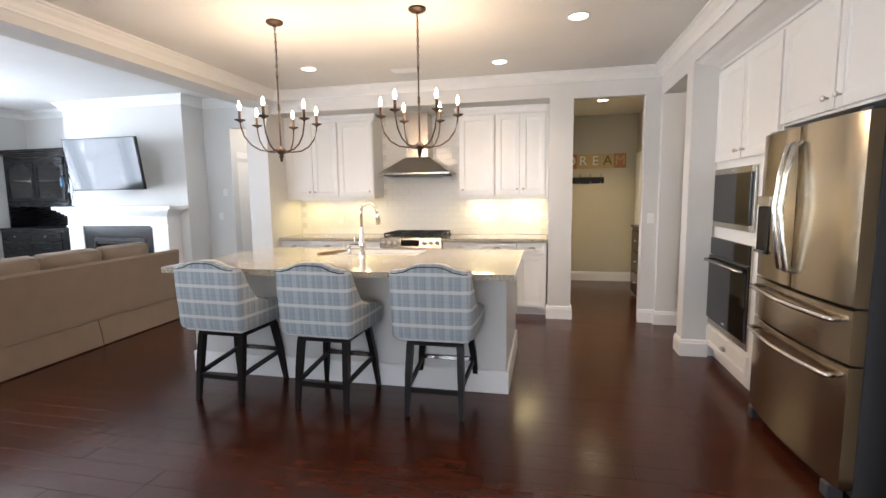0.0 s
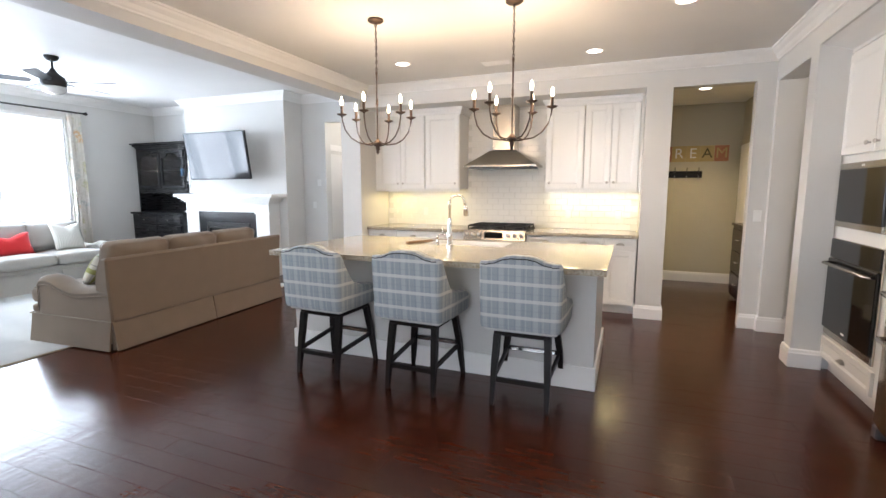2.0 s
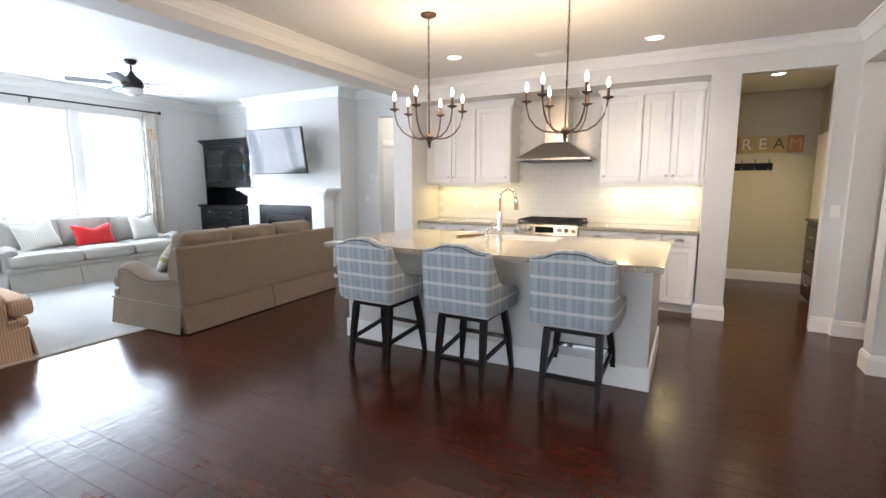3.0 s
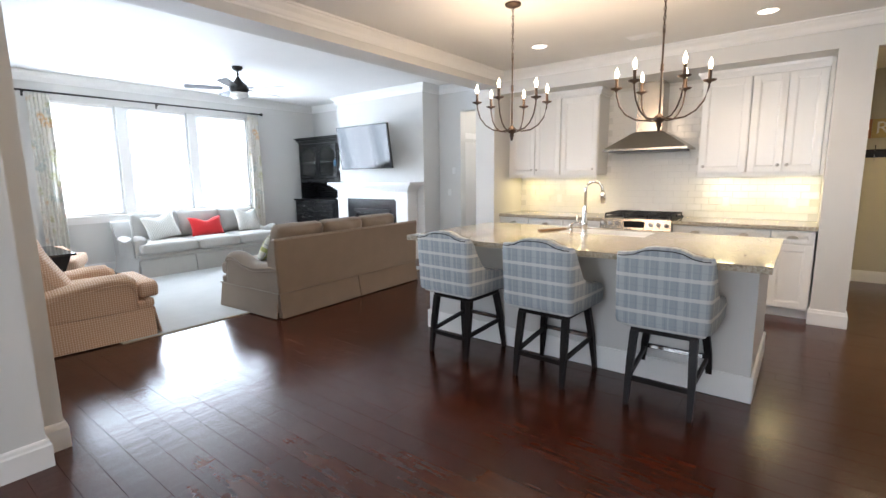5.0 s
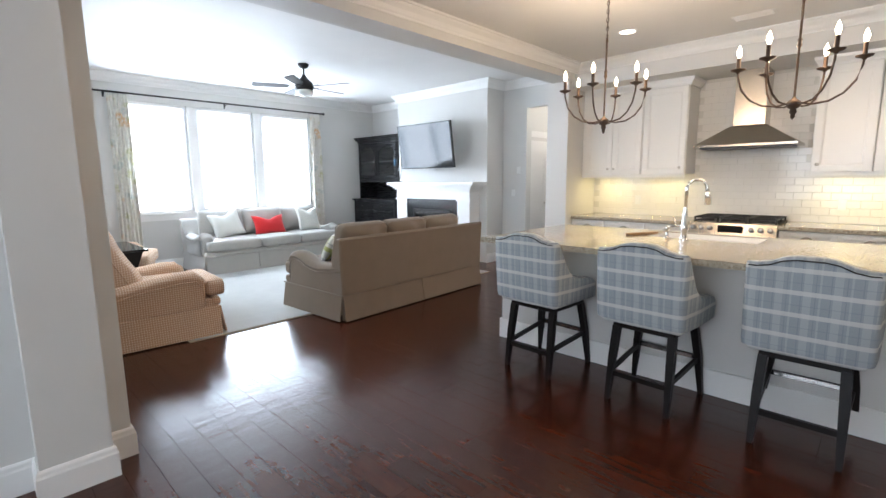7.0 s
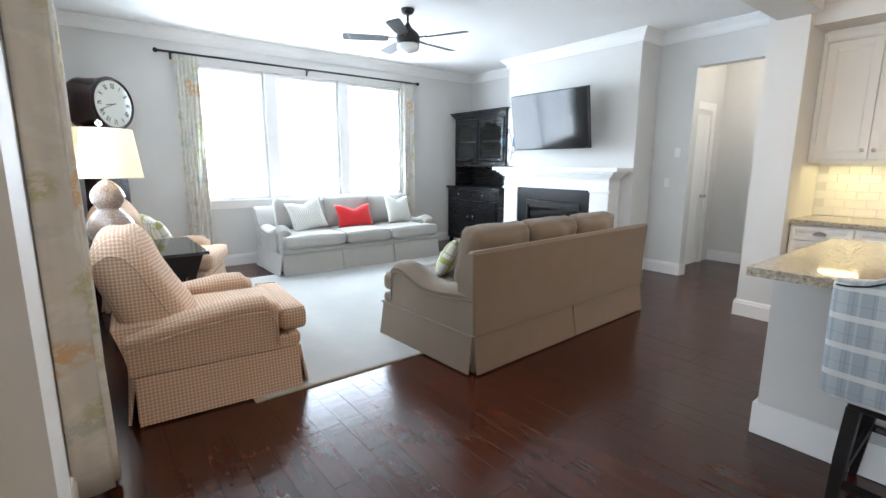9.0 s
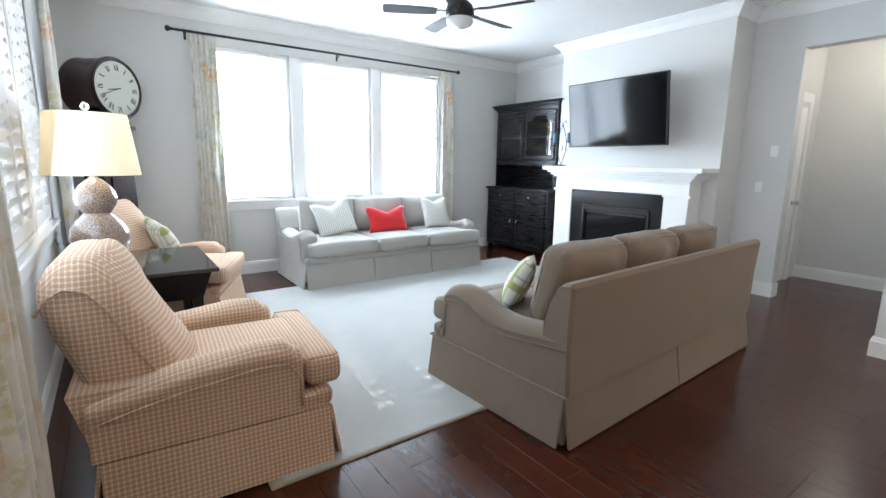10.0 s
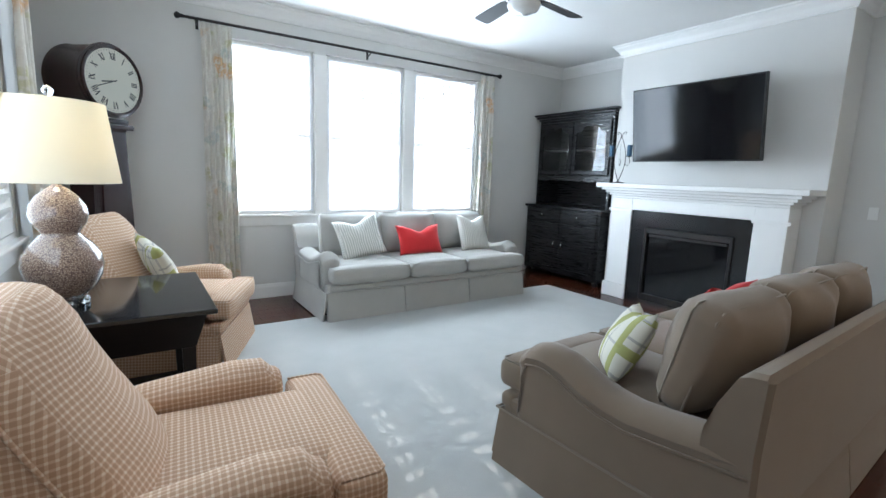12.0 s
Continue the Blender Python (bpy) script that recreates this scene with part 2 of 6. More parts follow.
M["candle"] = mat("blue_candle", (0.03, 0.09, 0.16), 0.5)
M["fanblade"] = wood("fan_blade_wood", (0.015, 0.014, 0.014), (0.028, 0.025, 0.024), 0.5, spec=0.25)
t = Tree(M["tile"])
t.bump(t.noise(t.uv(obj=True), 22, 2), 0.12, 0.004)


def glass(name, color=(1, 1, 1), rough=0.0):
    m = mat(name, color, rough)
    b = m.node_tree.nodes["Principled BSDF"]
    b.inputs["Transmission Weight"].default_value = 1.0
    b.inputs["IOR"].default_value = 1.45
    return m


M["glass"] = glass("clear_glass")
M["acrylic"] = glass("clear_acrylic", (0.97, 0.97, 0.97))


def glow(name, color, strength):
    m = bpy.data.materials.new(name)
    m.use_nodes = True
    b = m.node_tree.nodes["Principled BSDF"]
    b.inputs["Base Color"].default_value = (*color, 1)
    b.inputs["Emission Color"].default_value = (*color, 1)
    b.inputs["Emission Strength"].default_value = strength
    return m


M["bulb"] = glow("lit_candle_bulb", (1.0, 0.80, 0.52), 14)
M["can"] = glow("lit_lamp_lens", (1.0, 0.9, 0.74), 9)
M["strip"] = glow("lit_strip", (1.0, 0.88, 0.45), 12)
M["day"] = glow("glowing_backdrop", (0.84, 0.93, 1.0), 4.5)
M["bright_day"] = glow("strongly_glowing_backdrop", (0.84, 0.93, 1.0), 14.0)


def sheer():
    m = bpy.data.materials.new("white_blind_fabric")
    m.use_nodes = True
    nt = m.node_tree
    for n in list(nt.nodes):
        nt.nodes.remove(n)
    out = nt.nodes.new("ShaderNodeOutputMaterial")
    mixer = nt.nodes.new("ShaderNodeMixShader")
    tr = nt.nodes.new("ShaderNodeBsdfTransparent")
    tl = nt.nodes.new("ShaderNodeBsdfTranslucent")
    tl.inputs[0].default_value = (0.92, 0.94, 0.96, 1)
    mixer.inputs[0].default_value = 0.92
    nt.links.new(tr.outputs[0], mixer.inputs[1])
    nt.links.new(tl.outputs[0], mixer.inputs[2])
    nt.links.new(mixer.outputs[0], out.inputs[0])
    return m


M["sheer"] = sheer()


def rug_mat():
    m = mat("cream_rug_pile", (0.6, 0.6, 0.56), 0.95, spec=0.1)
    t = Tree(m)
    v = t.uv(obj=True)
    n = t.noise(v, 5, 4)
    p = t.noise(v, 300, 2)
    t.color(t.mix(t.math("MULTIPLY", t.math("ADD", n, p), 0.5), (0.39, 0.395, 0.38), (0.51, 0.515, 0.50)))
    t.bump(t.math("ADD", p, n), 0.5, 0.006)
    return m


M["rug"] = rug_mat()


def lamp_body():
    m = mat("crackled_mercury_glass", (0.35, 0.26, 0.22), 0.15)
    t = Tree(m)
    vo = t.node("ShaderNodeTexVoronoi", Scale=170.0)
    t.link(t.uv(obj=True), vo.inputs["Vector"])
    t.color(t.ramp(vo.outputs["Distance"], [(0.1, (0.55, 0.45, 0.36)), (0.45, (0.30, 0.20, 0.15)), (0.8, (0.12, 0.08, 0.07))]))
    t.b.inputs["Coat Weight"].default_value = 0.8
    t.b.inputs["Coat Roughness"].default_value = 0.03
    return m


M["lampbody"] = lamp_body()

# ---- mesh helpers ----


def finish(bm, smooth):
    bmesh.ops.recalc_face_normals(bm, faces=bm.faces)
    uv = bm.loops.layers.uv.verify()
    for f in bm.faces:
        f.smooth = smooth
        n = f.normal
        ax, ay, az = abs(n.x), abs(n.y), abs(n.z)
        for lp in f.loops:
            c = lp.vert.co
            if az >= ax and az >= ay:
                lp[uv].uv = (c.x, c.y)
            elif ax >= ay:
                lp[uv].uv = (c.y, c.z)
            else:
                lp[uv].uv = (c.x, c.z)


def part(name, bm, material, parent=None, label="", smooth=False, sharp=None):
    finish(bm, smooth)
    me = bpy.data.meshes.new(name)
    bm.to_mesh(me)
    bm.free()
    me.materials.append(M[material])
    if smooth and sharp:
        me.set_sharp_from_angle(angle=radians(sharp))
    ob = new(name, me)
    if parent:
        ob.parent = parent
    if label:
        ob["label"] = label
    return ob


def thing(name, loc, rz=0.0, label="", category="", group=""):
    e = new(name)
    e.empty_display_size = 0.1
    e.matrix_basis = pose(*loc, 0, 0, rz)
    return tagged(e, label, category, group)


def box(bm, x0, x1, y0, y1, z0, z1, b=0.0, seg=1, m=None):
    mat4 = Matrix.Translation(((x0 + x1) / 2, (y0 + y1) / 2, (z0 + z1) / 2)) @ Matrix.Diagonal((abs(x1 - x0), abs(y1 - y0), abs(z1 - z0), 1))
    vs = bmesh.ops.create_cube(bm, size=1, matrix=mat4)["verts"]
    if b:
        es = list({e for v in vs for e in v.link_edges})
        r = bmesh.ops.bevel(bm, geom=es, offset=b, segments=seg, affect="EDGES", profile=0.5)
        vs = list({v for f in r["faces"] for v in f.verts} | {v for v in vs if v.is_valid})
    if m is not None:
        bmesh.ops.transform(bm, matrix=m, verts=vs)
    return vs


def bx(*a, **k):
    bm = bmesh.new()
    box(bm, *a, **k)
    return bm


def lathe(bm, prof, n=24, c=(0, 0, 0), m=None, hollow=False):
    """Turn a profile of (radius, z) about the z axis."""
    rings = []
    vs = []
    for r, z in prof:
        ring = [bm.verts.new((c[0] + max(r, 1e-4) * math.cos(2 * math.pi * i / n), c[1] + max(r, 1e-4) * math.sin(2 * math.pi * i / n), c[2] + z)) for i in range(n)]
        rings.append(ring)
        vs += ring
    for a, b in zip(rings, rings[1:]):
        for i in range(n):
            bm.faces.new((a[i], a[(i + 1) % n], b[(i + 1) % n], b[i]))
    if hollow:
        for i in range(n):
            bm.faces.new((rings[-1][i], rings[-1][(i + 1) % n], rings[0][(i + 1) % n], rings[0][i]))
    else:
        bm.faces.new(rings[0][::-1])
        bm.faces.new(rings[-1])
    if m is not None:
        bmesh.ops.transform(bm, matrix=m, verts=vs)
    return bm


def tube(bm, pts, r, n=8, r1=None):
    """A round bar along points, from radius r to r1."""
    pts = [Vector(p) for p in pts]
    rings = []
    up = Vector((0.13, 0.21, 1)).normalized()
    for i, p in enumerate(pts):
        d = (pts[min(i + 1, len(pts) - 1)] - pts[max(i - 1, 0)]).normalized()
        if abs(d.dot(up)) > 0.97:
            ref = Vector((1, 0, 0))
        else:
            ref = up
        a = d.cross(ref).normalized()
        b = d.cross(a).normalized()
        rr = r if r1 is None else r + (r1 - r) * i / (len(pts) - 1)
        rings.append([bm.verts.new(p + a * rr * math.cos(2 * math.pi * k / n) + b * rr * math.sin(2 * math.pi * k / n)) for k in range(n)])
    for a, b in zip(rings, rings[1:]):
        for i in range(n):
            bm.faces.new((a[i], a[(i + 1) % n], b[(i + 1) % n], b[i]))
    bm.faces.new(rings[0][::-1])
    bm.faces.new(rings[-1])
    return bm


def loft(bm, rings, cap=True, closed=True):
    vr = [[bm.verts.new(p) for p in ring] for ring in rings]
    n = len(vr[0])
    for a, b in zip(vr, vr[1:]):
        for i in range(n if closed else n - 1):
            bm.faces.new((a[i], a[(i + 1) % n], b[(i + 1) % n], b[i]))
    if cap:
        bm.faces.new(vr[0][::-1])
        bm.faces.new(vr[-1])
    return bm


def soft(bm, sx, sy, sz, r, puff=0.0, m=None, n=7, wob=0.0, seed=0):
    """A stuffed box of full size sx, sy, sz with rounded edges, bulging by puff on its two large z faces."""
    hx, hy, hz = sx / 2, sy / 2, sz / 2
    vmap = {}

    def vert(i, j, k):
        key = (i, j, k)
        if key not in vmap:
            u, v, w = (2 * i / n - 1), (2 * j / n - 1), (2 * k / n - 1)
            p = Vector((u * hx, v * hy, w * hz))
            q = Vector((max(-hx + r, min(hx - r, p.x)), max(-hy + r, min(hy - r, p.y)), max(-hz + r, min(hz - r, p.z))))
            d = p - q
            if d.length > 1e-6:
                p = q + d.normalized() * min(r, d.length * 1.0 if d.length < r else r)
            bulge = puff * (1 - u * u) * (1 - v * v)
            p.z += bulge * (1 if w > 0 else -1) * abs(w)
            if wob:
                p += Vector((0, 0, wob * noise.noise(p * 5 + Vector((seed, 0, 0)))))
            vmap[key] = bm.verts.new(p)
        return vmap[key]

    for axis in range(3):
        for side in (0, n):
            for a in range(n):
                for b in range(n):
                    q = []
                    for da, db in ((0, 0), (1, 0), (1, 1), (0, 1)):
                        idx = [0, 0, 0]
                        idx[axis] = side
                        idx[(axis + 1) % 3], idx[(axis + 2) % 3] = a + da, b + db
                        q.append(vert(*idx))
                    bm.faces.new(q)
    if m is not None:
        bmesh.ops.transform(bm, matrix=m, verts=list(vmap.values()))
    return bm


def structure(name, bm, material, smooth=False):
    ob = part(name, bm, material, smooth=smooth)
    return tagged(ob, kind="structure")

# ---- the large structure ----
ZL, ZK, ZB = 2.94, 2.73, 2.545
T = 0.14


def wall(name, boxes, material="wall"):
    for b in boxes:
        structure(name, bx(*b), material)


structure("subfloor", bx(-10.5, 3.2, -3.2, 10.2, -0.12, -0.008), "subfloor")
wall("ceiling_living", [(-9.3, -4.03, 1.1, 10.2, ZL, ZL + 0.1)], "ceil")
wall("ceiling_kitchen", [(-3.73, 3.2, -3.2, 6.14, ZK, ZK + 0.1), (-3.94, -3.73, -3.2, 1.1, ZK, ZK + 0.1)], "ceil")
wall("ceiling_hall", [(-4.03, 3.2, 6.28, 10.2, 2.66, 2.76)], "ceil")
wall("beam", [(-4.03, -3.73, 1.21, 6.07, ZB, 3.04)])
# west wall with three windows
WX = -9.13
WINS = [(2.50, 3.47), (3.60, 4.55), (4.68, 5.65)]
wall("wall_west", [(WX - T, WX, 1.13, 2.50, 0, ZL), (WX - T, WX, 3.47, 3.60, 0.88, 2.58), (WX - T, WX, 4.55, 4.68, 0.88, 2.58), (WX - T, WX, 5.65, 7.34, 0, ZL),
                   (WX - T, WX, 2.50, 5.65, 0, 0.88), (WX - T, WX, 2.50, 5.65, 2.58, ZL)])
# near wall of the living room with the shuttered windows
NY = 1.21
SWIN = [(-7.75, -6.90), (-6.85, -6.00), (-5.95, -5.10)]
wall("wall_south", [(WX - T, -7.75, NY - T, NY, 0, ZL), (-5.10, -3.53, NY - T, NY, 0, ZL), (-7.75, -5.10, NY - T, NY, 0, 0.90), (-7.75, -5.10, NY - T, NY, 2.52, ZL),
                    (-6.90, -6.85, NY - T, NY, 0.90, 2.52), (-6.00, -5.95, NY - T, NY, 0.90, 2.52)])
wall("wall_nib", [(-3.80, -3.54, -3.2, NY - T, 0, ZK)])
wall("wall_nib_end", [(-3.80, -3.53, NY, 1.268, 0, ZB), (-3.728, -3.53, NY, 1.268, ZB, ZK)])
wall("column_nib", [(-3.54, -3.385, 0.90, 1.165, 0, ZK), (-3.53, -3.385, 0.90, 1.165, ZK, ZK + .02)])
# wall with the chimney breast and the opening behind it
BY, FY = 7.20, 6.77
wall("wall_north", [(WX - T, -5.16, BY, BY + T, 0, ZL), (-5.16, -4.09, BY, BY + T, 2.50, ZL)])
wall("chimney_breast", [(-7.78, -7.12, FY, BY, 0, ZL), (-6.19, -5.62, FY, BY, 0, ZL), (-7.12, -6.19, FY, BY, 0.865, ZL), (-7.12, -6.19, FY + 0.35, BY, 0, 0.865)])
wall("wall_pilaster", [(-4.09, -3.80, 6.07, 8.6, 0, ZL)])
# rear hall behind the living room
wall("wall_rear_hall", [(-5.52, -3.6, 8.58, 8.7, 0, ZL), (-5.52, -5.40, BY + T, 8.58, 0, ZL)])
# kitchen rear wall with alcove and hall opening
KY, AY = 6.14, 6.84
wall("wall_kitchen_north", [(-3.80, -0.37, KY, AY + T, 2.468, ZK), (-3.80, -0.37, AY, AY + T, 0, 2.468), (-0.37, -0.115, KY, 7.1, 0, ZK), (-0.115, 0.615, KY, KY + 0.13, 2.45, ZK), (0.615, 0.79, KY, KY + 0.13, 0, ZK)])
wall("wall_hall", [(-0.37, -0.25, 7.1, 8.68, 0, 2.66), (-0.37, 1.12, 8.68, 8.8, 0, 2.66), (1.0, 1.12, 6.27, 8.68, 0, 2.66)], "hallwall")
# right wall: opening, cabinet niche, wall beyond
RX = 0.77
wall("wall_east", [(RX, RX + 0.2, 6.07, KY, 0, ZK), (RX, RX + 0.2, 5.24, 6.07, 2.43, ZK), (RX, RX + 0.2, 5.07, 5.24, 0, ZK), (RX, 1.7, 2.72, 5.07, 2.475, ZK), (1.62, 1.7, 2.86, 5.07, 0, 2.475), (0.99, 1.7, 5.103, 5.13, 0, 2.475),
                   (0.96, 1.7, 2.80, 2.86, 0, 2.475), (0.96, 1.1, -3.2, 2.80, 0, 2.475), (RX, 1.1, -3.2, 2.72, 2.475, ZK)])
wall("wall_side_room", [(0.99, 3.2, 6.20, 6.27, 0, ZK), (2.6, 2.7, 5.13, 6.2, 0, ZK), (1.7, 2.7, 5.05, 5.13, 0, ZK)])
# closing walls behind the camera, with large windows
wall("wall_nook", [(-3.8, -3.1, -3.1, -3.0, 0, ZK), (0.5, 0.93, -3.1, -3.0, 0, ZK), (-3.1, 0.5, -3.1, -3.0, 0, 0.55), (-3.1, 0.5, -3.1, -3.0, 2.4, ZK)])
for i, (x0, x1) in enumerate([(-3.1, -1.95), (-1.88, -0.73), (-0.66, 0.5)]):
    bm = bmesh.new()
    for a in ((x0, x0 + .06, 0.55, 2.4), (x1 - .06, x1, 0.55, 2.4), (x0 + .06, x1 - .06, 0.55, 0.62), (x0 + .06, x1 - .06, 2.33, 2.4), (x0 + .06, x1 - .06, 1.45, 1.5)):
        box(bm, a[0], a[1], -3.09, -3.03, a[2], a[3])
    structure("window_nook", bm, "trim")
    structure("window_nook_glow", bx(x0 - .03, x1 + .03, -3.3, -3.28, 0.45, 2.5), "day")
# Glowing sheets added outside to brighten the shutters and the west blinds.
structure("backdrop_south", bx(-11, -3.95, -2.1, -2.08, -0.1, 2.9), "day")
structure("backdrop_west", bx(-12.6, -12.55, -1, 9, -0.2, 2.6), "bright_day")
structure("ground", bx(-60, 60, -60, 60, -0.3, -0.2), "bounce_ground")


# crown moulding, baseboards and casings: a profile run along straight legs
def run(name, profile, legs, material="trim", smooth=False):
    """profile: (out, z). legs: (start, end, inward normal) with mitred ends given as extra length per unit of out."""
    bm = bmesh.new()
    for (x0, y0), (x1, y1), (nx, ny), m0, m1 in legs:
        d = Vector((x1 - x0, y1 - y0, 0)).normalized()
        ra = [Vector((x0 + nx * o, y0 + ny * o, z)) + d * (o * m0) for o, z in profile]
        rb = [Vector((x1 + nx * o, y1 + ny * o, z)) - d * (o * m1) for o, z in profile]
        loft(bm, [ra, rb])
    ob = part(name, bm, material, smooth=smooth)
    return tagged(ob, kind="structure")


def crown(z):
    return [(0.0005, z - 0.13), (0.014, z - 0.13), (0.018, z - 0.115), (0.03, z - 0.10), (0.045, z - 0.07), (0.075, z - 0.04), (0.085, z - 0.022), (0.098, z - 0.018), (0.10, z - 0.0005), (0.0005, z - 0.0005)]


def crown_small(z):
    return [(0.0005, z - 0.06), (0.01, z - 0.06), (0.015, z - 0.045), (0.04, z - 0.015), (0.045, z - 0.0005), (0.0005, z - 0.0005)]


BASE = [(0.0005, 0.0005), (0.018, 0.0005), (0.018, 0.115), (0.014, 0.125), (0.012, 0.14), (0.006, 0.15), (0.0005, 0.15)]
run("crown_living", crown(ZL), [((WX, NY), (WX, BY), (1, 0), 1, 1), ((WX, BY), (-7.78, BY), (0, -1), 1, 1), ((-7.78, BY), (-7.78, FY), (-1, 0), 1, -1), ((-7.78, FY), (-5.62, FY), (0, -1), -1, -1),
                                ((-5.62, FY), (-5.62, BY), (1, 0), -1, 1), ((-5.62, BY), (-4.09, BY), (0, -1), 1, 0), ((-4.03, NY), (WX, NY), (0, 1), 0, 1), ((-4.03, 6.07), (-4.03, NY), (-1, 0), 0, 1)])
run("crown_kitchen", [(o * .88, ZK + (z - ZK) * .84) for o, z in crown(ZK)], [((-3.73, KY), (RX, KY), (0, -1), 1, 1), ((RX, KY), (RX, -3.0), (-1, 0), 1, 0), ((-3.73, 1.1), (-3.73, KY), (1, 0), 0, 1)])
run("baseboard", BASE, [((WX, NY), (WX, BY), (1, 0), 1, 1), ((WX, BY), (-7.78, BY), (0, -1), 1, 1), ((-5.62, FY), (-5.62, BY), (1, 0), -1, 1), ((-5.62, BY), (-5.16, BY), (0, -1), 1, -1), ((-5.16, BY), (-5.16, BY + T), (1, 0), -1, 0),
                        ((-3.80, NY), (WX, NY), (0, 1), 1, 1), ((-3.53, 1.165), (-3.53, 1.268), (1, 0), 1, -1), ((-3.80, 1.268), (-3.53, 1.268), (0, 1), -1, -1), ((-3.80, NY), (-3.80, 1.268), (-1, 0), 1, -1), ((-3.385, 1.165), (-3.53, 1.165), (0, 1), -1, 1), ((-3.385, 0.90), (-3.385, 1.165), (1, 0), -1, -1), ((-3.54, 0.90), (-3.385, 0.90), (0, -1), 1, -1), ((-3.54, -3.0), (-3.54, 0.90), (1, 0), 0, 1),
                        ((-4.09, 8.58), (-4.09, 6.07), (-1, 0), 0, -1), ((-4.09, 6.07), (-3.80, 6.07), (0, -1), -1, -1), ((-3.80, 6.07), (-3.80, 6.17), (1, 0), -1, 0), ((-5.40, 8.58), (-4.09, 8.58), (0, -1), 0, 1),
                        ((-0.37, KY), (-0.115, KY), (0, -1), -1, -1), ((-0.37, 6.22), (-0.37, KY), (-1, 0), 0, -1), ((-0.115, KY), (-0.115, 7.1), (1, 0), -1, 0), ((0.615, KY), (RX, KY), (0, -1), -1, 1), ((RX, KY), (RX, 6.07), (-1, 0), 1, -1), ((RX, 6.07), (0.99, 6.07), (0, -1), -1, -1), ((0.99, 6.07), (0.99, 6.20), (1, 0), -1, 1), ((0.99, 6.2), (2.6, 6.2), (0, -1), 1, 0),
                        ((0.99, 5.24), (RX, 5.24), (0, 1), -1, -1), ((RX, 5.24), (RX, 5.07), (-1, 0), -1, -1), ((RX, 5.07), (0.975, 5.07), (0, -1), -1, 0), ((0.96, 2.86), (0.96, -3.0), (-1, 0), 0, 0),
                        ((-0.25, 8.68), (1.0, 8.68), (0, -1), 0, 1)])


# ---- windows of the west wall ----
def west_window(y0, y1):
    w = tagged(new("window_west"), "white painted sash window behind a drawn white blind", "window", "windows behind the grey sofa")
    w["kind"] = "structure"
    w.matrix_basis = pose(WX, (y0 + y1) / 2, 0.88)
    h = (y1 - y0) / 2
    bm = bmesh.new()
    for a in ((-h, -h + .05, 0, 1.70), (h - .05, h, 0, 1.70), (-h + .05, h - .05, 0, .06), (-h + .05, h - .05, 1.64, 1.70)):
        box(bm, -0.10, -0.05, a[0], a[1], a[2], a[3])
    part("window_frame", bm, "trim", w)
    bm = bmesh.new()
    box(bm, -0.092, -0.062, -h + .05, h - .05, .82, .86)
    box(bm, -0.092, -0.070, -0.012, 0.012, .06, .82)
    box(bm, -0.092, -0.070, -0.012, 0.012, .86, 1.64)
    part("sash_bar", bm, "trim", w)
    p = part("pane", bx(-0.084, -0.080, -h + .05, h - .05, .06, 1.64), "glass", w)
    p.visible_shadow = False
    bm = bmesh.new()
    # Cord holes, made far wider than real so sun dots reach the rug.
    cols = [-h + .10, -h + .155, -.04, .04, h - .155, h - .10]
    q, e = .017, .0185
    ys = [-h + .012] + [v for c in cols for v in (c - q, c + q)] + [h - .012]
    for a0, a1 in zip(ys[::2], ys[1::2]):
        box(bm, -0.028, -0.027, a0, a1, .03, 1.66)
    for c in cols:
        z = .03
        while z < 1.64:
            box(bm, -0.028, -0.027, c - q, c + q, z, z + .092 - 2 * e)
            z += .092
    p = part("blind", bm, "sheer", w, "drawn white fabric blind with cord holes widened for sun dots")
    return w


for y0, y1 in WINS:
    west_window(y0, y1)
bm = bmesh.new()
box(bm, WX + .001, WX + .05, 2.40, 5.75, 0.865, 0.893, b=.006)
box(bm, WX + .001, WX + .018, 2.44, 5.71, 0.775, 0.865)
for y in (3.47, 4.55):
    box(bm, WX + .001, WX + .014, y, y + .13, 0.893, 2.56)
structure("window_sill_west", bm, "trim")


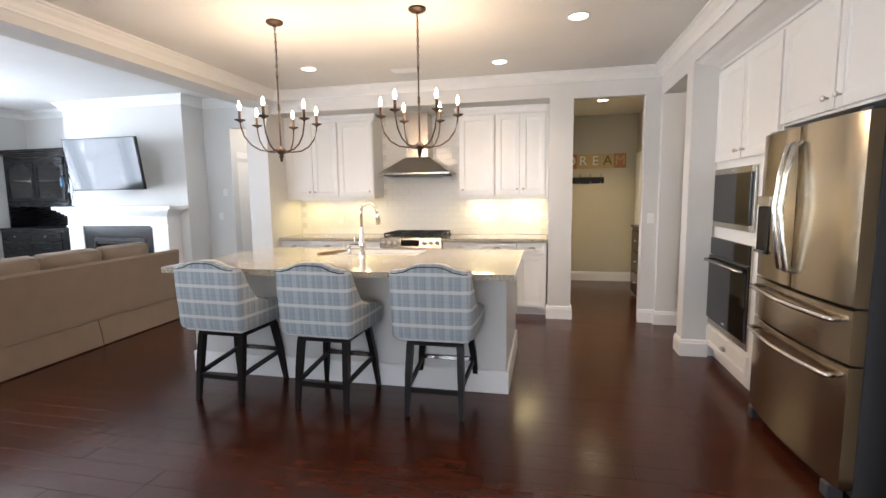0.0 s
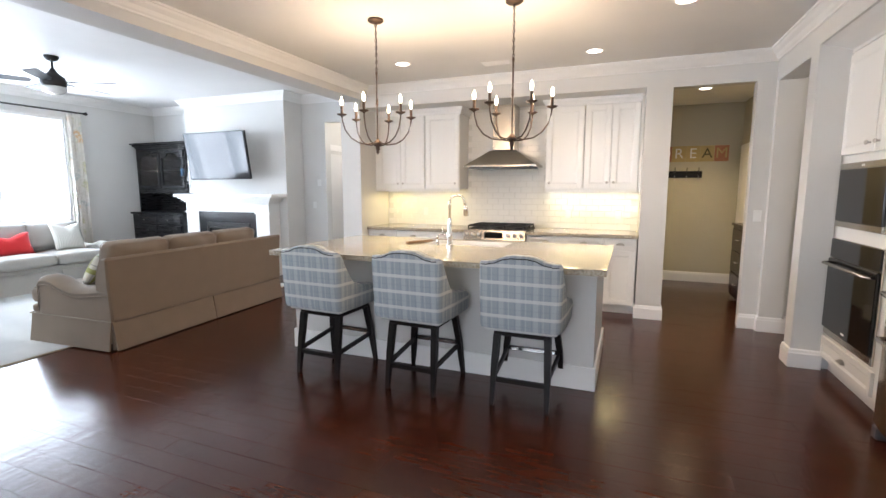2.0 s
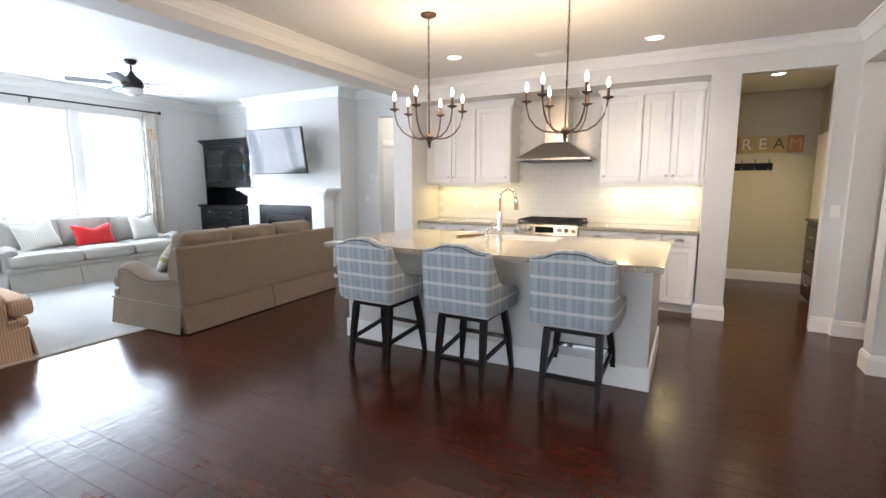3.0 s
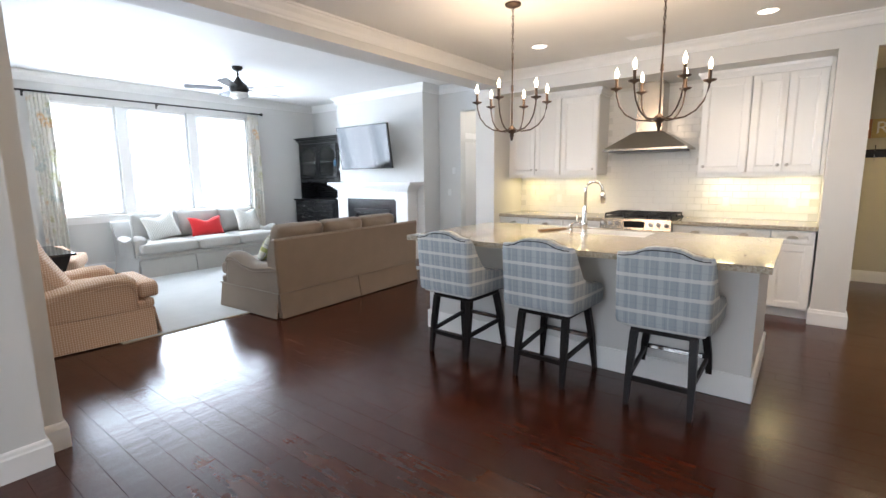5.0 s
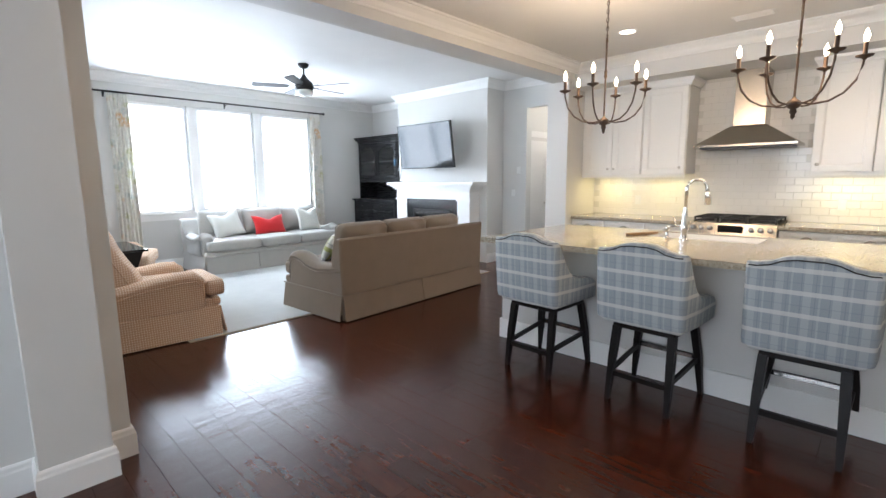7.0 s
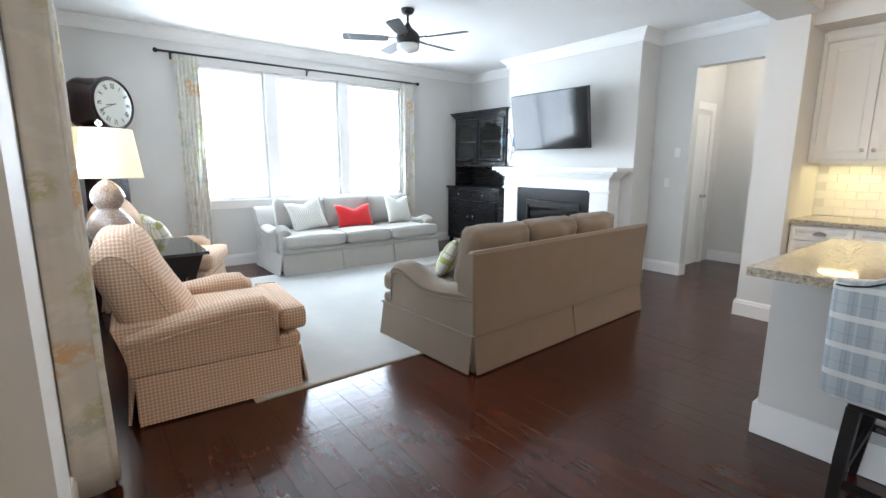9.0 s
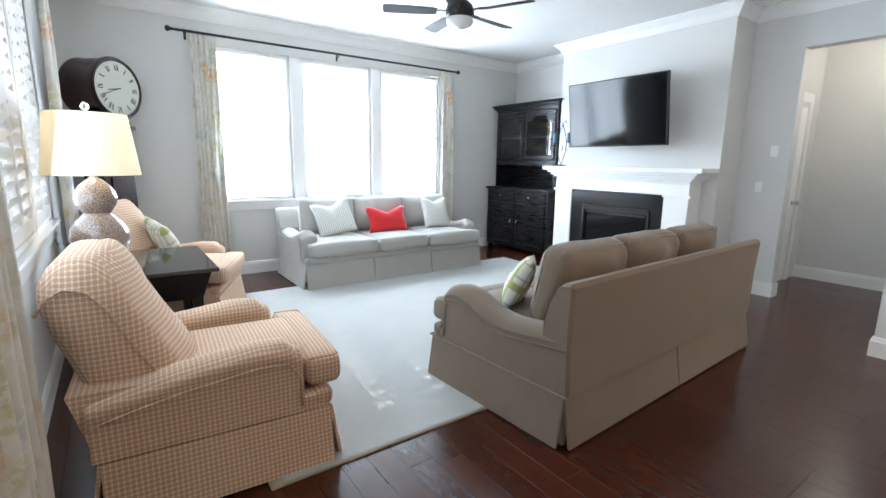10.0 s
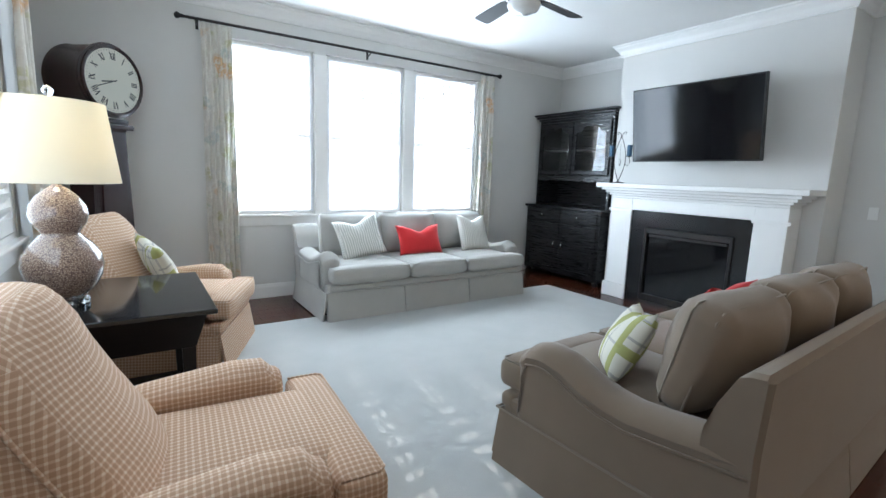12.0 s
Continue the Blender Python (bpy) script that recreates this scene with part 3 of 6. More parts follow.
# ---- shuttered windows of the near wall ----
def shutter_window(x0, x1):
    cx, h = (x0 + x1) / 2, (x1 - x0) / 2
    w = tagged(new("window_south"), "white plantation shutters with slanted louvres in a white frame", "window", "shuttered windows by the armchairs")
    w["kind"] = "structure"
    w.matrix_basis = pose(cx, NY, 0.90)
    H = 1.62
    bm = bmesh.new()
    for a in ((-h, -h + .035, 0, H), (h - .035, h, 0, H), (-h + .035, h - .035, 0, .035), (-h + .035, h - .035, H - .035, H)):
        box(bm, a[0], a[1], -.06, .012, a[2], a[3])
    part("window_frame", bm, "trim", w)
    bm = bmesh.new()
    for s in (-1, 1):
        c0, c1 = (-h + .04, -.004) if s < 0 else (.004, h - .04)
        for a in ((c0, c0 + .045, .04, H - .04), (c1 - .045, c1, .04, H - .04), (c0 + .045, c1 - .045, .04, .12), (c0 + .045, c1 - .045, H - .12, H - .04), (c0 + .045, c1 - .045, .74, .80)):
            box(bm, a[0], a[1], -.012, .014, a[2], a[3], b=.002)
    part("shutter_frame", bm, "trim", w)
    lm = None
    for s in (-1, 1):
        c0, c1 = (-h + .087, -.051) if s < 0 else (.051, h - .087)
        for z0, z1 in ((.12, .74), (.80, H - .12)):
            n = int((z1 - z0) / .076)
            for i in range(n):
                z = z0 + (i + .5) * (z1 - z0) / n
                if lm is None:
                    bm = bmesh.new()
                    wd = (c1 - c0) / 2
                    loft(bm, [[(x, -.040, 0), (x, -.02, .0052), (x, .02, .0052), (x, .040, 0), (x, .02, -.0052), (x, -.02, -.0052)] for x in (-wd, wd)])
                    lo = part("louvre", bm, "trim", w)
                    lm = lo.data
                else:
                    lo = new("louvre", lm)
                    lo.parent = w
                lo.matrix_basis = pose((c0 + c1) / 2, 0, z, 56)
    return w


for x0, x1 in SWIN:
    shutter_window(x0, x1)
bm = bmesh.new()
box(bm, -7.85, -5.0, NY + .001, NY + .055, 0.872, 0.898, b=.006)
box(bm, -7.82, -5.03, NY + .001, NY + .018, 0.77, 0.872)
box(bm, -7.84, -7.752, NY + .001, NY + .018, 0.898, 2.52)
box(bm, -5.098, -5.01, NY + .001, NY + .018, 0.898, 2.52)
box(bm, -7.84, -5.01, NY + .001, NY + .018, 2.522, 2.61)
structure("window_sill_south", bm, "trim")

# rear door casing and the open door
bm = bmesh.new()
box(bm, -5.40, -5.382, 8.25, 8.35, 0, 2.19)
box(bm, -5.40, -5.382, 7.33, 7.41, 0, 2.19)
box(bm, -5.40, -5.382, 7.41, 8.25, 2.09, 2.19)
structure("door_casing_rear", bm, "trim")


def door_slab(name, loc, rz, label, w=0.80, h=2.03, knob=1):
    d = thing(name, loc, rz, label, "door")
    d["kind"] = "structure"
    bm = bx(0, w, -.02, .02, .01, h, b=.003)
    for z0, z1 in ((.2, .95), (1.1, 1.85)):
        for s in (-1, 1):
            for a in ((.12, .14, z0, z1), (w - .14, w - .12, z0, z1), (.14, w - .14, z0, z0 + .02), (.14, w - .14, z1 - .02, z1)):
                box(bm, a[0], a[1], s * .0215 - .0015, s * .0215 + .0015, a[2], a[3])
    part("door_panel", bm, "trim", d)
    bm = bmesh.new()
    for s in (-1, 1):
        lathe(bm, [(.028, 0), (.028, .006), (.011, .012), (.011, .035), (.026, .045), (.028, .06), (.018, .07)], 14, m=pose(w - .07, s * .02, .95, -90 * s))
    part("door_knob", bm, "knob", d, "round satin nickel door knob")
    return d


door_slab("door_rear", (-5.412, 7.42, 0), 90, "white panelled interior door, closed, in the side of the rear hall")
door_slab("door_hall", (0.975, 8.50, 0), -90, "white panelled interior door, closed, in the side of the hall")


# ---- upholstery ----
def arm_piece(bm, x0, x1, prof, roll):
    """A rolled arm between x0 and x1; prof is (y, top, bottom) from the back to the front."""
    cx, w = (x0 + x1) / 2, (x1 - x0) / 2
    rings = []
    for y, top, bot in prof:
        r = roll
        ring = [(cx - w, y, bot), (cx - w, y, top - 2 * r)]
        for k in range(9):
            a = math.pi * (1 + 0.16 - 1.32 * k / 8)
            ring.append((cx + (w + .012) * math.cos(a), y, top - r + r * math.sin(a)))
        ring += [(cx + w, y, top - 2 * r), (cx + w, y, bot)]
        rings.append([Vector(p) for p in ring])
    # the front closes with a rounded nose
    y, top, bot = prof[-1]
    for f, dy in ((0.93, .018), (0.78, .03)):
        c = Vector((cx, y + dy, (top + bot) / 2))
        last = rings[len(prof) - 1]
        rings.append([Vector((c.x + (p.x - cx) * f, y + dy, bot + (p.z - bot) * (1 - (1 - f) * .25))) for p in last])
    loft(bm, rings)


def welt_loop(sx, sy, z, m, fabric, parent):
    """Piping round both faces of a boxed cushion."""
    for s in (-1, 1):
        a, b, r = sx / 2 - .006, sy / 2 - .006, .03
        pts = [(a - r, -b), (a, -b + r), (a, b - r), (a - r, b), (-a + r, b), (-a, b - r), (-a, -b + r), (-a + r, -b), (a - r, -b)]
        part("piping", tube(bmesh.new(), [tuple(m @ Vector((x, y, s * z))) for x, y in pts], .005, 6), "piping" if fabric == "tan" else fabric, parent, smooth=True)


def seat(name, loc, rz, L, D, n, fabric, label, category, group, back_h=0.81, cushion_top=0.93, tight=False, arm_top=0.62, arm_w=0.16, seat_top=0.5):
    e = thing(name, loc, rz, label, category, group)
    h = L / 2
    # base with a skirt of four panels, kick pleats at the corners
    part("base_frame", bx(-h + .015, h - .015, .03, D - .10, .06, .33, b=.01), fabric, e)
    z1 = .262

    def panel(a, b, out, m):
        bm = bmesh.new()
        vs = []
        for x, z, o in ((a, .012, .046), (b, .012, .046), (b, z1, .006), (a, z1, .006)):
            vs.append(bm.verts.new(m @ Vector((x, -o, z))))
        for x, z, o in ((a, .012, .032), (b, .012, .032), (b, z1, -.01), (a, z1, -.01)):
            vs.append(bm.verts.new(m @ Vector((x, -o, z))))
        for f in ((0, 1, 2, 3), (7, 6, 5, 4), (0, 4, 5, 1), (3, 2, 6, 7), (1, 5, 6, 2), (0, 3, 7, 4)):
            bm.faces.new([vs[i] for i in f])
        part("skirt_panel", bm, fabric, e)

    seg = 3 if n > 1 else 1
    FD = D - .09
    for m, half in ((pose(0, .02, 0), h), (pose(0, FD, 0, 0, 0, 180), h)):
        step = 2 * half / (seg if m.translation.y > .5 else (2 if n > 1 else 1))
        k = -half
        while k < half - .01:
            panel(k + .006, k + step - .006, 0, m)
            k += step
    for m in (pose(-h + .005, D / 2 - .035, 0, 0, 0, -90), pose(h - .005, D / 2 - .035, 0, 0, 0, 90)):
        panel(-D / 2 + .06, D / 2 - .06, 0, m)
    # folded pleats at the corners
    for sx in (-1, 1):
        for y in (.02, FD):
            part("pleat", bx(sx * (h - .020) - .012, sx * (h - .020) + .012, y + (.012 if y < .1 else -.012) - .012, y + (.012 if y < .1 else -.012) + .012, .012, z1), fabric, e)
    if n > 1:
        part("skirt_welt", tube(bmesh.new(), [(-h - .008, .01, .268), (h + .008, .01, .268), (h + .008, FD + .012, .268), (-h - .008, FD + .012, .268), (-h - .008, .01, .268)], .006, 6), "piping" if fabric == "tan" else fabric, e)
    part("front_rail", bx(-h + .01, h - .01, D - .16, D - .075, .268, .345, b=.025, seg=3), fabric, e, smooth=True)
    # arms
    prof = [(.02, .585, .27), (.14, .575, .27), (.27, .56, .27), (.42, .545, .27), (.53, .555, .27), (.63, .58, .27), (.72, arm_top - .015, .27), (.80, arm_top, .27), (D - .30, arm_top, .27), (D - .245, arm_top - .012, .27), (D - .22, arm_top - .045, .27)]
    if n == 1:
        prof = [(.0, arm_top - .10, .27), (.12, arm_top - .07, .27), (.30, arm_top - .035, .27), (.5, arm_top - .01, .27), (D - .38, arm_top, .27), (D - .27, arm_top - .006, .27), (D - .235, arm_top - .045, .27)]
    for s in (-1, 1):
        bm = bmesh.new()
        a, b = (s * h, s * (h - arm_w))
        arm_piece(bm, min(a, b), max(a, b), prof, .055)
        part("arm", bm, fabric, e, smooth=True, sharp=50)
        pts = [(s * (h + .013), y, t - .085) for y, t, _ in prof[:-1]] + [(s * (h + .010), D - .225, arm_top - .16), (s * (h + .008), D - .215, .30)]
        part("arm_welt", tube(bmesh.new(), pts, .005, 6), fabric, e, smooth=True)
    iw = h - arm_w
    if n > 1:
        # slanted back with wings that meet the arms
        bm = bmesh.new()
        rings = []
        for x, e1 in ((-h - .004, .014), (-h + .012, 0), (h - .012, 0), (h + .004, .014)):
            fl = .022 * (1 if x > 0 else -1)
            rings.append([(x, e1, .27), (x + fl * .6, e1, .58), (x + fl, e1 - .012, back_h - .02), (x + fl, .006, back_h - e1), (x + fl, .045, back_h - .004 - e1), (x + fl * .9, .075, back_h - .03), (x + fl * .7, .125, back_h - .13), (x + fl * .6, .155, back_h - .22), (x, .165, .57), (x, .165, .27)])
        loft(bm, rings)
        part("back", bm, fabric, e, smooth=True, sharp=35)
    # seat cushions with T-shaped outer ones
    cw = 2 * iw / n
    for i in range(n):
        x0 = -iw + i * cw
        lo = x0 - (arm_w * .80 if i == 0 else 0)
        hi = x0 + cw + (arm_w * .80 if i == n - 1 else 0)
        bm = bmesh.new()
        ct = .345 + (seat_top - .345) / 2
        soft(bm, cw - .008, D - .30, seat_top - .345, .05, .018, pose(x0 + cw / 2, .24 + (D - .30) / 2 - .02, ct), n=8, wob=.006, seed=i)
        soft(bm, hi - lo - .008, .18, seat_top - .345 - .004, .05, .012, pose((lo + hi) / 2, D - .105, ct - .001), n=8, wob=.004, seed=i + 3)
        c = part("seat_cushion", bm, fabric, e, smooth=True)
        for z in (seat_top - .016, .362):
            part("piping", tube(bmesh.new(), [(lo + .022, D - .17, z), (lo + .022, D - .055, z), (lo + .04, D - .034, z), (hi - .04, D - .034, z), (hi - .022, D - .055, z), (hi - .022, D - .17, z)], .005, 6), "piping" if fabric == "tan" else fabric, c, smooth=True)
    if n > 1:
        for i in range(n):
            bm = bmesh.new()
            x0 = -iw + i * cw
            m = pose(x0 + cw / 2, .315, (cushion_top + seat_top) / 2 + .01, 90 + 13)
            ch = cushion_top - seat_top + .03
            soft(bm, cw + .012, ch, .18, .075, .085, m, n=14, wob=.030, seed=i * 7 + 2)
            c = part("back_cushion", bm, fabric, e, smooth=True)
            welt_loop(cw + .003, ch - .01, .045, m, fabric, c)
    else:
        # tight rolled back, leaning and rounded at the top
        bm = bmesh.new()
        rings = []
        bw = iw + .05
        N = 12
        stations = [(.30, -.01, .34, .0), (.42, -.05, .35, .0), (.55, -.10, .34, .0), (.68, -.15, .31, .0), (.78, -.18, .285, .002), (.85, -.175, .245, .012), (.90, -.15, .19, .035), (.93, -.12, .13, .06), (.94, -.095, .08, .085)]
        sc = (cushion_top - .30) / .64
        for z, yb, th, inset in stations:
            zz = .30 + (z - .30) * sc
            y0, y1 = yb + .06, yb + .06 + th
            w = bw - inset * 1.3
            r = min(.085, th * .45)
            ring = []
            for j, (cx, cy, a0) in enumerate(((w - r, y0 + r, -90), (w - r, y1 - r, 0), (-w + r, y1 - r, 90), (-w + r, y0 + r, 180))):
                for k in range(4):
                    a = radians(a0 + 30 * k)
                    ring.append((cx + r * math.cos(a), cy + r * math.sin(a), zz))
                if j == 1:
                    for k in range(1, 7):
                        u = 1 - 2 * k / 7
                        ring.append((u * (w - r), y1 + .05 * (1 - u * u), zz + .025 * (1 - u * u) * (z > .8)))
            rings.append(ring)
        loft(bm, rings)
        part("back", bm, fabric, e, smooth=True, sharp=60)
        bm = bmesh.new()
        loft(bm, [[(-w, y, z), (w, y, z), (w, .16, z), (-w, .16, z)] for z, y, w in ((.06, .05, h - .03), (.27, .015, h - .012), (.42, -.02, h - .01), (.53, -.055, h - .03))])
        part("outside_back", bm, fabric, e, smooth=True, sharp=50)
        for s in (-1, 1):
            pts = [(s * (bw + .004 - i_ * 1.2), y_, .30 + (z_ - .30) * sc) for y_, z_, i_ in ((.235, .50, 0), (.19, .58, 0), (.135, .68, 0), (.09, .77, 0), (.035, .835, .004), (-.03, .85, .010), (-.085, .82, .008), (-.115, .77, .004))]
            part("piping", tube(bmesh.new(), pts, .006, 6), fabric, e, smooth=True)
    return e


tan = seat("tan_sofa", (-4.650, 4.382, 0), 93, 2.226, 1.15, 3, "tan", "tan linen three-seat sofa with skirt and rolled arms", "sofa", "sofas", back_h=0.83, cushion_top=0.915, arm_top=.635, arm_w=.17)
grey = seat("grey_sofa", (-8.98, 4.38, 0), -90, 2.36, 1.06, 3, "grey", "pale grey linen three-seat sofa under the window", "sofa", "sofas", back_h=0.80, cushion_top=0.91)
chair_a = seat("check_armchair", (-5.65, 1.485, 0), -4, 0.85, 0.97, 1, "check", "orange and cream checked armchair with rolled arms, beside the side table", "armchair", "checked armchairs", cushion_top=1.0, arm_top=0.60, arm_w=.15, seat_top=.50)
chair_b = seat("check_armchair", (-8.02, 1.58, 0), -23, 0.84, 0.97, 1, "check", "orange and cream checked armchair in front of the tall clock", "armchair", "checked armchairs", cushion_top=1.0, arm_top=0.60, arm_w=.15, seat_top=.50)


def pillow(name, m, w, h, fabric, label, chop=0.0, th=0.15):
    bm = bmesh.new()
    n = 14
    grid = {}
    for s in (1, -1):
        for i in range(n + 1):
            for j in range(n + 1):
                u, v = 2 * i / n - 1, 2 * j / n - 1
                if s < 0 and (i in (0, n) or j in (0, n)):
                    grid[s, i, j] = grid[1, i, j]
                    continue
                f = 1 - .09 * (1 - v * v)
                g = 1 - .09 * (1 - u * u)
                x, y = u * w / 2 * f, v * h / 2 * g
                if v > 0:
                    y -= chop * v * v * math.exp(-(u / .42) ** 2)
                t0 = ((1 - u * u) * (1 - v * v)) ** .42 * th / 2
                z = s * t0 * (1 - .5 * (chop > 0) * math.exp(-(u / .3) ** 2) * max(0, v))
                z += .004 * noise.noise(Vector((u * 3, v * 3, s))) if 0 < i < n and 0 < j < n else 0
                grid[s, i, j] = bm.verts.new((x, y, z))
        for i in range(n):
            for j in range(n):
                q = [grid[s, i, j], grid[s, i + 1, j], grid[s, i + 1, j + 1], grid[s, i, j + 1]]
                bm.faces.new(q if s > 0 else q[::-1])
    ob = part(name, bm, fabric, smooth=True)
    ob.matrix_basis = m
    return tagged(ob, label, "pillow", "throw pillows")


def on_sofa(x, y, z, face, lean, spin=0):
    """Upright pillow at a place, its face turned to that heading."""
    return pose(x, y, z, 0, 0, face) @ pose(0, 0, 0, 90 - lean) @ pose(0, 0, 0, 0, 0, spin)


pillow("throw_pillow", on_sofa(-8.40, 3.68, 0.71, 74, 24, 14), .46, .44, "zebra", "cream throw pillow with grey wavy stripe, on the grey sofa", .06)
pillow("throw_pillow", on_sofa(-8.40, 4.38, 0.655, 92, 22, 0), .56, .34, "red", "bright red lumbar pillow on the grey linen sofa", .07)
pillow("throw_pillow", on_sofa(-8.42, 5.12, 0.70, 98, 22, -4), .46, .44, "zebra", "cream throw pillow with grey wavy stripe, by the sofa arm", .05)
pillow("throw_pillow", on_sofa(-5.29, 3.62, 0.645, -50, 28, 8), .40, .35, "greenplaid", "cream pillow with green and grey plaid, on the tan sofa", .03)
pillow("throw_pillow", on_sofa(-5.24, 4.28, 0.68, -90, 24, 0), .46, .42, "red", "bright red square pillow, on the tan sofa", .05)
pillow("throw_pillow", on_sofa(-5.14, 5.15, 0.70, -100, 24, 0), .46, .44, "zebra", "cream throw pillow with grey wavy stripe, on the tan sofa", .03)
pillow("throw_pillow", on_sofa(-7.78, 1.93, 0.68, -170, 26, 8), .44, .40, "greenplaid", "cream pillow with green and grey plaid, on the checked armchair", .03)

# ---- rug ----
M["rugbinding"] = fabric("tan_rug_binding", (0.33, 0.28, 0.20), (0.43, 0.37, 0.28))
rug = thing("area_rug", (-6.65, 4.15, 0), 0, "large pale cream wool rug with a tan edge, on the floor", "rug")
part("rug_body", bx(-1.545, 1.545, -2.06, 2.04, -0.004, 0.013, b=.004), "rug", rug)
bm = bmesh.new()
box(bm, -1.545, 1.556, -2.115, -2.061, -0.004, .008, b=.002)
box(bm, 1.546, 1.556, -2.06, 2.04, -0.004, .011, b=.002)
part("bound_edge", bm, "rugbinding", rug, "tan woven bound edge")

# ---- kitchen island ----
isl = thing("kitchen_island", (-1.93, 4.5, 0), 0, "greige painted kitchen island with a tall white plinth", "kitchen island")
part("body", bx(-1.295, 1.265, -.505, .55, 0, .868), "island", isl)
bm = bmesh.new()
for a in ((-1.313, 1.283, -.523, -.506), (-1.313, -1.296, -.506, .55), (1.266, 1.283, -.506, .55)):
    box(bm, a[0], a[1], a[2], a[3], .001, .17, b=.003)
part("plinth", bm, "trim", isl, "tall white plinth board")
bm = bmesh.new()
TX0, TX1, TY0, TY1 = -1.33, 1.335, -.77, .62
SX0, SX1, SY0, SY1 = -.34, .44, .14, .56
top = bmesh.new()
for a in ((TX0, TX1, TY0, SY0), (TX0, SX0, SY0, TY1), (SX1, TX1, SY0, TY1), (SX0, SX1, SY1, TY1)):
    box(top, a[0] - 1.93, a[1] - 1.93, a[2] + 4.5, a[3] + 4.5, .869, .91)
bmesh.ops.remove_doubles(top, verts=top.verts, dist=1e-4)
tagged(part("granite_worktop", top, "granite"), "speckled beige granite worktop with a sink, on the island", "worktop")
bm = bmesh.new()
box(bm, SX0, SX1, SY0, SY0 + .02, .68, .905)
box(bm, SX0, SX1, SY1 - .02, SY1, .68, .905)
box(bm, SX0, SX0 + .02, SY0 + .02, SY1 - .02, .68, .905)
box(bm, SX1 - .02, SX1, SY0 + .02, SY1 - .02, .68, .905)
box(bm, SX0, SX1, SY0, SY1, .66, .68)
bmesh.ops.translate(bm, verts=bm.verts, vec=(-1.93, 4.5, 0))
tagged(part("kitchen_sink", bm, "white"), "white ceramic undermount sink set in the island worktop", "sink")
fa = thing("kitchen_faucet", (-1.95, 4.53, .91), 0, "polished nickel gooseneck faucet behind the stools, on the island", "faucet")
bm = bmesh.new()
lathe(bm, [(.032, 0), (.032, .012), (.024, .02), (.021, .06), (.026, .075), (.026, .12), (.019, .135), (.017, .22), (.0135, .24), (.0135, .25)], 20)
part("body", bm, "chrome", fa, smooth=True, sharp=40)
bm = tube(bmesh.new(), [(0, 0, .24)] + [(.0 + .062 - .062 * math.cos(a * math.pi / 10), (.062 - .062 * math.cos(a * math.pi / 10)) * .35, .385 + .068 * math.sin(a * math.pi / 10)) for a in range(0, 11)] + [(.128, .045, .36)], .0125, 12)
part("spout", bm, "chrome", fa, smooth=True)
bm = tube(bmesh.new(), [(.127, .045, .365), (.131, .046, .34), (.134, .047, .27)], .019, 12, .022)
part("spray_head", bm, "chrome", fa, smooth=True)
bm = tube(bmesh.new(), [(-.02, 0, .10), (-.06, .0, .105), (-.075, .005, .17)], .008, 8, .006)
part("handle", bm, "chrome", fa, smooth=True)
sd = thing("soap_dispenser", (-2.08, 4.56, .91), 0, "small polished nickel soap dispenser beside the faucet", "soap dispenser")
part("body", lathe(bmesh.new(), [(.02, 0), (.02, .01), (.012, .016), (.012, .07), (.017, .08), (.012, .095), (.006, .1)], 14), "chrome", sd, smooth=True)
part("nozzle", tube(bmesh.new(), [(0, 0, .09), (.02, .01, .1), (.06, .03, .092)], .005, 8), "chrome", sd, smooth=True)
bm = bx(-.15, .15, -.022, .022, 0, .018, b=.004)
ob = part("wooden_board", bm, "board")
ob.matrix_basis = pose(-2.33, 4.72, .91, 0, 0, 62)
tagged(ob, "narrow brown wooden board lying on the island worktop", "board")


# ---- counter stools ----
def camel(u):
    """Height of the humped top edge of the stool back."""
    k = min(1, max(0, (abs(u) - .25) / .5))
    return 1.010 - .042 * k * k * (3 - 2 * k)


